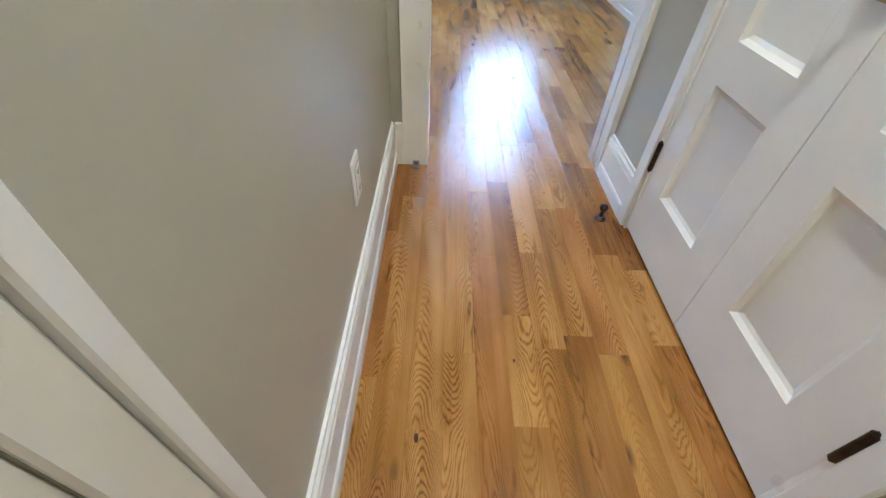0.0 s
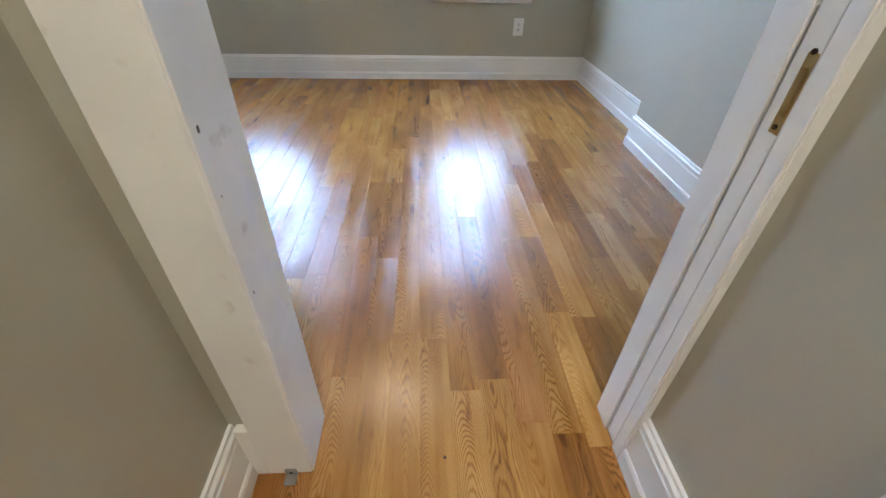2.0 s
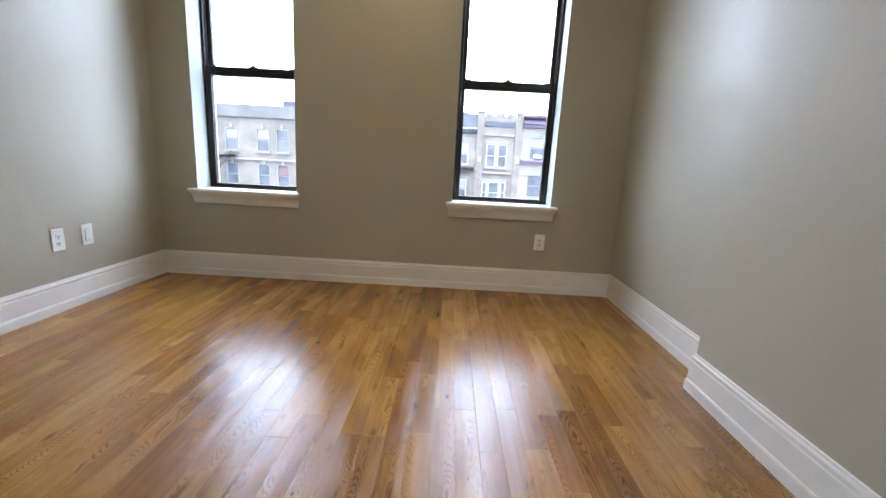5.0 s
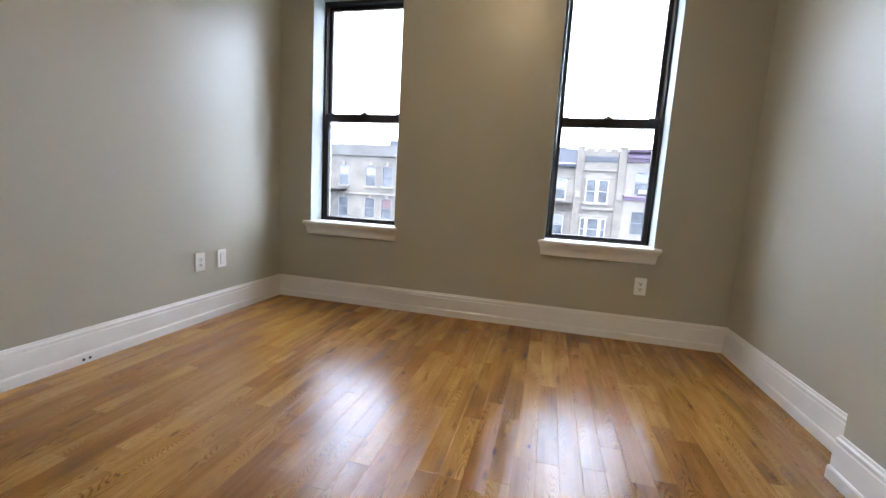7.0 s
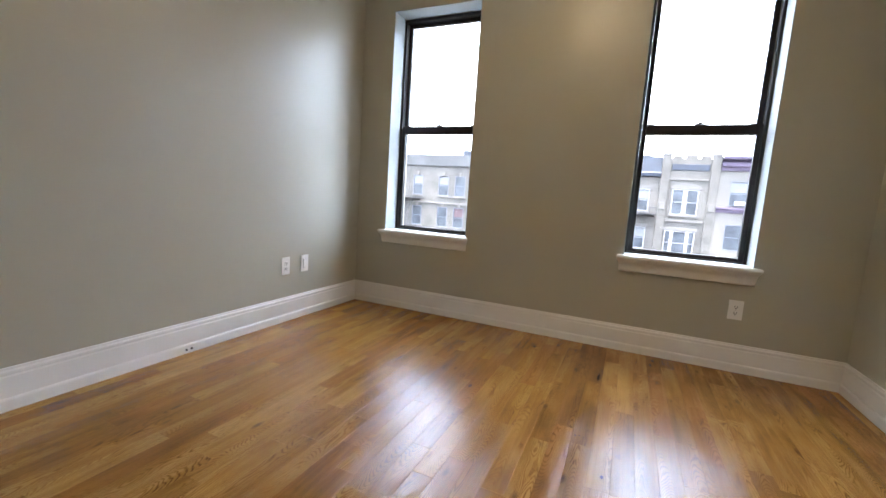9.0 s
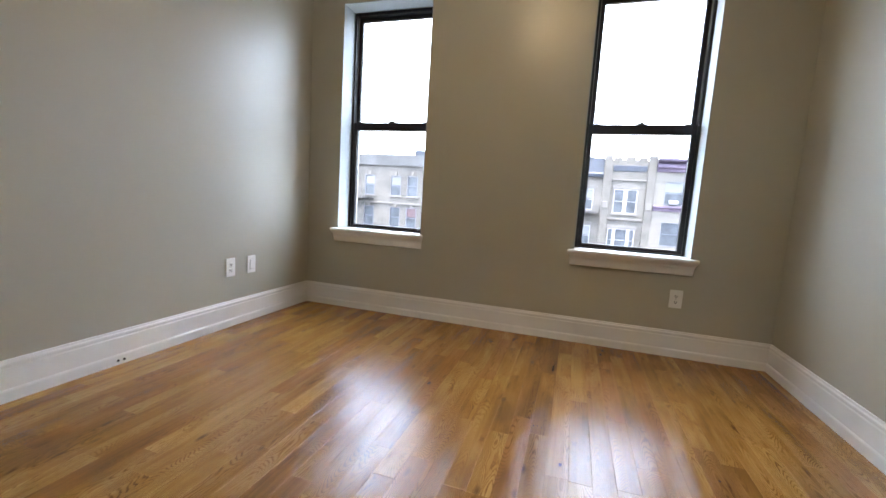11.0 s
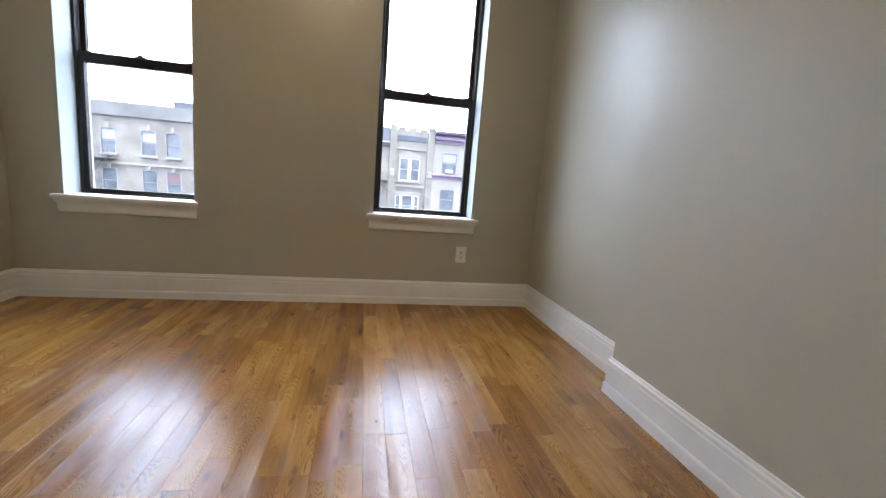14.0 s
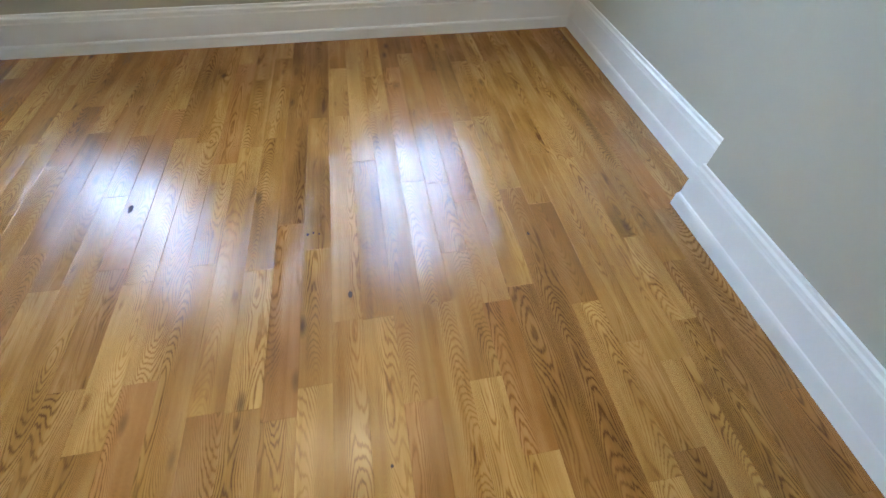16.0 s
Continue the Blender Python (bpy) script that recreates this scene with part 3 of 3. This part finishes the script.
# chips in the paint of the doorway lining, and cable holes in the baseboard
for x0, y, z, w, h in ((DOOR_L, 2.160, 0.787, 0.007, 0.010), (DOOR_L, 2.155, 0.54, 0.003, 0.008), (DOOR_L, 2.160, 0.70, 0.003, 0.004)):
    bm = bmesh.new()
    bmesh.ops.create_circle(bm, cap_ends=True, segments=9, radius=1.0, matrix=Matrix.Translation((x0 + 0.0006, y, z)) @ pose(0, 0, 0, 0, 90, 0) @ Matrix.Diagonal((h / 2, w / 2, 1, 1)))
    part("paint_chip", bm, CHIP, doorway)
for y in (3.705, 3.735):
    bm = bmesh.new()
    cylinder(bm, (WEST + 0.0195, y, 0.022), (WEST + 0.0215, y, 0.022), 0.007, sides=12)
    part("cable_hole", bm, SLOT, None, "small dark hole drilled in the baseboard", "structure")

# pin knots in the boards
for x, y, a, b in ((0.845, 3.320, 0.0035, 0.004), (0.655, 4.003, 0.004, 0.006), (0.672, 4.008, 0.003, 0.005), (0.690, 4.001, 0.003, 0.004), (0.775, 3.765, 0.006, 0.011), (0.425, 1.04, 0.005, 0.011), (0.662, 1.24, 0.003, 0.006), (0.70, 2.16, 0.004, 0.004), (0.86, 1.98, 0.003, 0.006), (0.34, 3.22, 0.004, 0.008), (1.33, 3.9, 0.004, 0.007), (0.10, 4.2, 0.008, 0.018)):
    bm = bmesh.new()
    bmesh.ops.create_circle(bm, cap_ends=True, segments=11, radius=1.0, matrix=Matrix.Translation((x, y, 0.0004)) @ Matrix.Diagonal((a, b, 1, 1)))
    part("pin_knot", bm, KNOT, floor)

# ceiling lights
for x, y, glow in ((0.32, 4.08, LAMP), (0.68, 0.8, HALL_LAMP)):
    lamp = thing("ceiling_light", (x, y, CEIL), "round flush white ceiling light, lit", "ceiling light", "ceiling lights")
    bm = bmesh.new()
    cylinder(bm, (x, y, CEIL), (x, y, CEIL - 0.02), 0.125, sides=40)
    part("rim", bm, PLASTIC, lamp)
    bm = bmesh.new()
    r = 0.05 if glow is LAMP else 0.115
    cylinder(bm, (x, y, CEIL - 0.0205), (x, y, CEIL - 0.045), r, r - 0.02, sides=40)
    part("diffuser", bm, glow, lamp, "glowing warm white diffuser")
    settle(lamp)

# ---- outside ----
# out of view; added to keep low sky light off the houses opposite
part("wall_sky_block", boxes((-40, WEST - 0.12, NORTH, OUT_Y, STREET, 5.0), (EAST + 0.12, 40, NORTH, OUT_Y, STREET, 5.0), (WEST - 0.12, EAST + 0.12, NORTH, OUT_Y, STREET, -0.2),
    (WEST - 0.12, EAST + 0.12, NORTH, OUT_Y, CEIL + 0.2, 5.0)), TAN, None, "unseen brick street wall of this house, added to block low sky", "structure")
part("ground", boxes((-400, 400, OUT_Y + 0.4, 900, STREET - 0.4, STREET)), ASPHALT, None, "asphalt street far below the windows", "structure")
part("pavement", boxes((-80, 80, FACADE - 5, FACADE, STREET, STREET + 0.15)), CONCRETE, None, "concrete pavement before the row houses", "structure")


def far_window(x0, x1, z0, z1, root, frame_mat, lights=1, blind=None, sill=True, wall_y=FACADE, arch=0.0, post=0.07, splits=None):
    y = wall_y
    t = 0.07 if frame_mat is FAR_WHITE else 0.05
    w = part("window", boxes((x0, x0 + t, y - 0.04, y + 0.06, z0, z1), (x1 - t, x1, y - 0.04, y + 0.06, z0, z1), (x0 + t, x1 - t, y - 0.04, y + 0.06, z1 - t, z1), (x0 + t, x1 - t, y - 0.04, y + 0.06, z0, z0 + t),
        *[(x0 + (x1 - x0) * k - post, x0 + (x1 - x0) * k + post, y - 0.05, y + 0.05, z0 + t, z1 - t) for k in (splits or [n / lights for n in range(1, lights)])],
        (x0 + t, x1 - t, y + 0.0, y + 0.05, (z0 + z1) / 2 - 0.022, (z0 + z1) / 2 + 0.022)), frame_mat, root)
    part("pane", boxes((x0 + t, x1 - t, y + 0.051, y + 0.058, z0 + t, z1 - t)), FAR_GLASS, w)
    if blind:
        part("blind", boxes((x0 + t + 0.02, x1 - t - 0.02, y + 0.045, y + 0.050, z1 - (z1 - z0) * 0.45, z1 - t - 0.01)), blind, w)
    if sill:
        part("sill", boxes((x0 - 0.12, x1 + 0.12, y - 0.12, y + 0.02, z0 - 0.16, z0 - 0.002), bevel=0.01), STONE, w)
        if frame_mat is FAR_GREY:
            part("keystone", boxes(((x0 + x1) / 2 - 0.13, (x0 + x1) / 2 + 0.13, y - 0.1, y + 0.02, z1 + 0.002, z1 + 0.4), bevel=0.02), CREAM, w)
        else:
            part("lintel", boxes((x0 - 0.12, x1 + 0.12, y - 0.07, y + 0.02, z1 + 0.002, z1 + 0.26), bevel=0.01), STONE, w)
    if arch:
        bm = bmesh.new()
        pts = [(x0 - 0.1 + (x1 - x0 + 0.2) * k / 10, z1 + 0.26 + arch * math.sin(math.pi * k / 10)) for k in range(11)]
        low = [bm.verts.new((x, y - 0.07, z1 + 0.261)) for x, _ in pts] + [bm.verts.new((x, y, z1 + 0.261)) for x, _ in pts]
        for a, b in zip(pts, pts[1:]):
            q = [bm.verts.new(c) for c in ((a[0], y - 0.07, z1 + 0.261), (b[0], y - 0.07, z1 + 0.261), (b[0], y - 0.07, b[1]), (a[0], y - 0.07, a[1]))]
            bm.faces.new(q)
            q = [bm.verts.new(c) for c in ((a[0], y - 0.07, a[1]), (b[0], y - 0.07, b[1]), (b[0], y, b[1]), (a[0], y, a[1]))]
            bm.faces.new(q)
        for v in low:
            bm.verts.remove(v)
        part("arch", bm, STONE, w)
    return w


def house(x0, x1, top, wall_mat, label):
    root = thing("row_house", ((x0 + x1) / 2, FACADE, STREET), label, "building", "row houses across the street")
    part("wall", boxes((x0, x1, FACADE + 0.06, FACADE + 11, STREET, top - 0.3), (x0, x1, FACADE, FACADE + 0.06, STREET, STREET + 0.6)), wall_mat, root)
    return root


def skin(root, x0, x1, z0, z1, holes, mat):
    """The front wall with real openings: holes are (x0, x1, z0, z1)."""
    xs = sorted({x0, x1, *[h[0] for h in holes], *[h[1] for h in holes]})
    zs = sorted({z0, z1, *[h[2] for h in holes], *[h[3] for h in holes]})
    cells = []
    for a, b in zip(xs, xs[1:]):
        run = None
        for c, d in zip(zs, zs[1:]):
            inside = any(h[0] <= a and b <= h[1] and h[2] <= c and d <= h[3] for h in holes)
            if not inside:
                run = (run[0], d) if run else (c, d)
            if inside or d == zs[-1]:
                if run:
                    cells.append((a, b, FACADE - 0.02, FACADE + 0.059, *run))
                run = None
    part("front", boxes(*cells), mat, root)


STOREY = 3.02
# long tan apartment house
x0, x1, top = -34.0, -12.4, 4.98
h = house(x0, x1, top, TAN, "long tan brick apartment house with stone bands and sash windows")
cols = [-31.5, -29.4, -26.6, -24.8, -22.0, -19.23, -16.44, -14.72]
holes = [(c, c + 1.05, 1.17 - STOREY * k, 3.07 - STOREY * k) for c in cols for k in range(3)]
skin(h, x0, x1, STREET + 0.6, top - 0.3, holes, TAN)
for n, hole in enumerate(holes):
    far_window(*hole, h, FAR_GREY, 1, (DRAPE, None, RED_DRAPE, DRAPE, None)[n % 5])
for z in (0.35, 0.35 - STOREY):
    part("string_course", boxes((x0, x1, FACADE - 0.12, FACADE - 0.021, z, z + 0.18), bevel=0.01), STONE, h)
part("parapet", boxes((x0, x1, FACADE - 0.02, FACADE + 0.3, top - 0.3, top), (x0, x1, FACADE - 0.16, FACADE - 0.021, 4.0, 4.14), (x0, x1, FACADE - 0.05, FACADE - 0.0205, 4.14, top + 0.06)), WEATHERED, h, "weathered grey parapet")
part("roof_bulkhead", boxes((-14.9, -13.0, FACADE + 2, FACADE + 5, top - 0.31, top + 0.75)), SLATE, h)
part("chimney", boxes((-20.4, -19.9, FACADE + 2, FACADE + 2.6, top - 0.31, top + 0.35)), TAN, h)
esc = []
for z in (0.75, 0.75 - STOREY):
    esc += [(-21.3, -18.3, FACADE - 1.0, FACADE - 0.03, z, z + 0.06)]
    esc += [(-21.3, -18.3, FACADE - 1.0, FACADE - 0.96, z + 0.9, z + 0.95)]
    esc += [(-21.3 + 0.3 * k, -21.27 + 0.3 * k, FACADE - 1.0, FACADE - 0.97, z + 0.06, z + 0.9) for k in range(11)]
bm = boxes(*esc)
for k in range(2):
    cylinder(bm, (-20.9, FACADE - 0.5, 0.78 - STOREY * (k + 1)), (-18.8, FACADE - 0.5, 0.78 - STOREY * k), 0.05, sides=6)
part("fire_escape", bm, IRON, h, "black iron fire escape")
settle(h)

# plain neighbours between
for x0, x1, top, mat in ((-12.4, -7.2, 5.0, BUFF), (-7.2, -2.4, 5.4, TAN)):
    h = house(x0, x1, top, mat, "brick row house with white sash windows")
    holes = [(x0 + 0.8 + 1.6 * c, x0 + 1.8 + 1.6 * c, 1.1 - STOREY * k, 2.95 - STOREY * k) for c in range(2) for k in range(3)]
    skin(h, x0, x1, STREET + 0.6, top - 0.3, holes, mat)
    for hole in holes:
        far_window(*hole, h, FAR_WHITE, 1, DRAPE)
    part("cornice", boxes((x0, x1, FACADE - 0.4, FACADE + 0.3, top - 0.3, top), bevel=0.03), STONE, h)
    settle(h)

# slate mansard house
x0, x1, top = -2.4, 2.68, 5.25
h = house(x0, x1, 4.3, BUFF, "buff brick row house under a blue-grey mansard roof")
holes = [(c, c + 1.0, 0.98 - STOREY * k, 2.72 - STOREY * k) for c in (-1.4, 1.06) for k in range(3)]
skin(h, x0, x1, STREET + 0.6, 3.7, holes, BUFF)
for hole in holes:
    far_window(*hole, h, FAR_WHITE, 1, DRAPE)
bm = bmesh.new()
prof = [(0, 3.70), (0.30, 3.72), (0.34, 3.95), (0.10, 4.02), (0.02, 4.1), (-0.12, top - 0.1), (-0.12, top), (-1.2, top), (-1.2, 3.70)]
profile_run(bm, prof, (x0, FACADE), (x1, FACADE), (0, -1))
part("roof", bm, SLATE, h)
part("roof_vent", boxes((0.6, 1.9, FACADE + 1.3, FACADE + 2.2, top - 0.01, top + 0.25)), IRON, h)
for z in (0.75,):
    part("fire_balcony", boxes((0.4, 2.6, FACADE - 0.9, FACADE - 0.03, z - 0.03, z + 0.03), (0.4, 2.6, FACADE - 0.9, FACADE - 0.86, z + 0.5, z + 0.55), *[(0.4 + 0.22 * k, 0.43 + 0.22 * k, FACADE - 0.9, FACADE - 0.87, z + 0.03, z + 0.5) for k in range(11)]), IRON, h)
settle(h)

# tan house with a notched parapet and a grouped window
x0, x1, top = 2.68, 6.62, 5.15
h = house(x0, x1, top, TAN, "tan brick row house with notched parapet and wide white windows")
holes = [(3.62, 5.42, 0.84, 2.80), (3.42, 5.50, -2.3, -0.42), (3.42, 5.50, -5.4, -3.5)]
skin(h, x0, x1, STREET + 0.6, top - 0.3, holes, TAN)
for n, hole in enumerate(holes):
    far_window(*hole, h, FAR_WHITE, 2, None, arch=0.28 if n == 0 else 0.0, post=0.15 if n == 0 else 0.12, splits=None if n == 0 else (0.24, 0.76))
for x in (2.70, 6.0):
    part("pier", boxes((x, x + 0.58, FACADE - 0.16, FACADE - 0.021, STREET + 0.6, 5.35), bevel=0.01), TAN, h)
    part("pier_cap", boxes((x - 0.01, x + 0.6, FACADE - 0.2, FACADE + 0.3, 5.351, 5.5), bevel=0.01), STONE, h)
    part("ornament", boxes((x + 0.1, x + 0.48, FACADE - 0.22, FACADE - 0.161, 1.2, 1.75), bevel=0.03), STONE, h)
part("parapet", boxes((x0, x1, FACADE - 0.02, FACADE + 0.28, top - 0.3, top), (3.4, 4.0, FACADE - 0.021, FACADE + 0.279, top, top + 0.2), (4.3, 5.0, FACADE - 0.021, FACADE + 0.279, top, top + 0.26), (5.3, 5.9, FACADE - 0.021, FACADE + 0.279, top, top + 0.2)), TAN, h)
part("roof_band", boxes((3.4, 5.9, FACADE - 0.07, FACADE - 0.021, 4.25, 4.72), bevel=0.02), SLATE, h)
part("string_course", boxes((x0 + 0.7, x1 - 0.7, FACADE - 0.12, FACADE - 0.021, 0.28, 0.46), (x0 + 0.7, x1 - 0.7, FACADE - 0.1, FACADE - 0.021, 3.5, 3.62), bevel=0.01), STONE, h)
settle(h)

# cream house with plum cornices
x0, x1, top = 6.62, 12.2, 5.3
h = house(x0, x1, top, CREAM, "cream painted row house with plum cornice and bands")
holes = [(c, c + 1.35, z, z + dz) for c in (7.36, 9.9) for z, dz in ((1.72, 1.84), (-1.55, 1.9), (-4.6, 1.9))]
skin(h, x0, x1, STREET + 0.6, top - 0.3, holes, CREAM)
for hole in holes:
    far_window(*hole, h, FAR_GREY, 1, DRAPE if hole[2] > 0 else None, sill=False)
bm = bmesh.new()
profile_run(bm, [(0, 4.30), (0.15, 4.32), (0.2, 4.5), (0.42, 4.62), (0.46, 4.8), (0.1, 4.82), (0.1, 4.95), (0.6, 5.12), (0.66, 5.3), (-0.4, 5.3), (-0.4, 4.3)], (x0, FACADE), (x1, FACADE), (0, -1))
part("cornice", bm, PLUM, h)
bm = bmesh.new()
profile_run(bm, [(0.021, 1.22), (0.1, 1.22), (0.15, 1.4), (0.3, 1.5), (0.3, 1.62), (0.021, 1.66)], (x0, FACADE), (x1, FACADE), (0, -1))
part("band", bm, PLUM, h)
part("air_conditioner", boxes((7.7, 8.35, FACADE - 0.3, FACADE - 0.045, 1.80, 2.1), bevel=0.02), FAR_WHITE, h, "white window air conditioner")
settle(h)
for x0, x1, top, mat in ((12.2, 17.5, 5.1, BUFF), (17.5, 27.0, 5.6, TAN)):
    h = house(x0, x1, top, mat, "brick row house with stone cornice")
    holes = [(x0 + 0.8 + 1.7 * c, x0 + 1.9 + 1.7 * c, 1.1 - STOREY * k, 2.95 - STOREY * k) for c in range(2) for k in range(2)]
    skin(h, x0, x1, STREET + 0.6, top - 0.3, holes, mat)
    for hole in holes:
        far_window(*hole, h, FAR_WHITE, 1, DRAPE)
    part("cornice", boxes((x0, x1, FACADE - 0.4, FACADE + 0.3, top - 0.3, top), bevel=0.03), STONE, h)
    settle(h)

# ---- floor boards ----
PITCH, PHASE = 0.0807, 0.6435
JOINTS = {
    -12: (3.43,), -11: (3.03,), -10: (3.477, 4.052), -9: (3.91,), -6: (4.89,), -5: (4.52,), -4: (2.99,), -3: (2.387, 3.497), -2: (1.258, 2.513, 2.902, 3.492, 3.89, 4.51),
    -1: (1.615, 1.967, 3.458, 4.055), 0: (1.072, 1.385, 2.04, 2.515, 4.62), 1: (1.28, 2.335, 3.685, 4.62, 5.0), 2: (1.322, 2.367, 3.18, 3.68), 3: (2.24, 3.445),
    4: (2.207, 2.68, 3.70), 5: (1.302, 1.582, 3.472, 3.866), 6: (3.29, 4.07), 7: (3.14,), 8: (4.107,), 9: (3.635,), 10: (3.24, 3.504, 4.27), 11: (3.014,),
    12: (3.54,), 14: (3.10, 3.32)}
# boards whose tone stands out: (row, a place on the board): 1 pale, 2 russet, 3 umber
TONES = {(-1, 3.72): 2, (-1, 3.2): 1, (-2, 3.2): 0, (-2, 3.7): 1, (0, 3.29): 1, (2, 3.4): 1, (2, 3.94): 0, (1, 4.0): 0, (2, 3.09): 3, (4, 3.19): 0, (6, 3.4): 2, (6, 3.18): 1, (6, 2.98): 3,
         (7, 3.28): 3, (5, 3.17): 1, (10, 3.09): 3, (12, 3.75): 1, (9, 3.76): 3, (-1, 4.24): 3, (1, 4.8): 1, (-3, 3.4): 3, (-9, 3.96): 3, (-18, 4.67): 1,
         (0, 1.52): 3, (0, 1.2): 1, (2, 1.17): 3, (-1, 1.46): 2, (5, 1.42): 1, (0, 1.01): 0, (-3, 1.1): 0, (4, 1.11): 0, (-5, 1.2): 2,
         (0, 1.93): 3, (0, 2.12): 1, (-1, 1.89): 0, (4, 2.07): 2, (-2, 2.79): 3, (-2, 2.16): 1, (-4, 2.01): 2, (2, 2.02): 1}
rng = random.Random(7)
boards, rest = [], []
for k in range(-26, 17):
    xa, xb = PHASE + PITCH * k, PHASE + PITCH * (k + 1)
    marks = sorted(JOINTS.get(k, ()))
    y = HALL_END + rng.uniform(0.1, 0.9)
    joints = [HALL_END]
    while y < NORTH - 0.15:
        close = [m for m in marks if m - 0.28 < y and m > joints[-1] + 0.01]
        if close:
            y = close[0]
        joints.append(y)
        y += rng.choice((0.32, 0.45, 0.55, 0.7, 0.85, 1.05)) * rng.uniform(0.85, 1.15)
        nxt = [m for m in marks if m > joints[-1] + 0.01]
        if nxt and nxt[0] - joints[-1] < 1.25 and y > nxt[0] - 0.28:
            y = nxt[0]
    joints.append(NORTH)
    for ya, yb in zip(joints, joints[1:]):
        tone = next((t for (row, at), t in TONES.items() if row == k and ya < at < yb), rng.choice((0, 0, 0, 0, 1, 1, 1, 2, 2, 3)))
        if yb < 2.2:
            if xb < HALL_W or xa > HALL_E + 0.02:
                continue
        if ya < 2.2 and (xb < HALL_W or xa > HALL_E + 0.02):
            ya = 2.2
        x0, x1 = max(xa, (WEST if yb > 2.2 else HALL_W)), min(xb, EAST)
        if x1 - x0 < 0.01 or yb - ya < 0.03:
            continue
        boards.append((x0, x1, ya, yb, tone))
boards.sort(key=lambda b: math.hypot((b[0] + b[1]) / 2 - 0.75, max(0, abs((b[2] + b[3]) / 2 - 2.9) - 1.4)))


def board_bm(bm, w, l, gap=0.0001, ease=0.0004):
    x, y, t = w / 2 - gap, l / 2 - gap, 0.012
    low = [bm.verts.new(c) for c in ((-x, -y, -t), (x, -y, -t), (x, y, -t), (-x, y, -t))]
    mid = [bm.verts.new(c) for c in ((-x, -y, -ease), (x, -y, -ease), (x, y, -ease), (-x, y, -ease))]
    top = [bm.verts.new(c) for c in ((-x + ease, -y + ease, 0), (x - ease, -y + ease, 0), (x - ease, y - ease, 0), (-x + ease, y - ease, 0))]
    for r, s in ((low, mid), (mid, top)):
        for k in range(4):
            bm.faces.new([r[k], r[(k + 1) % 4], s[(k + 1) % 4], s[k]])
    bm.faces.new(top)


for x0, x1, ya, yb, tone in boards:
    bm = bmesh.new()
    board_bm(bm, x1 - x0, yb - ya)
    me = bpy.data.meshes.new("plank")
    bm.to_mesh(me)
    bm.free()
    me.materials.append(OAK[tone])
    ob = new("plank", me)
    ob.parent = floor
    ob.location = ((x0 + x1) / 2, (ya + yb) / 2, 0.0)
    ob.rotation_euler = (rng.uniform(-0.0006, 0.0006), rng.uniform(-0.0012, 0.0012), 0)
print("boards", len(boards))
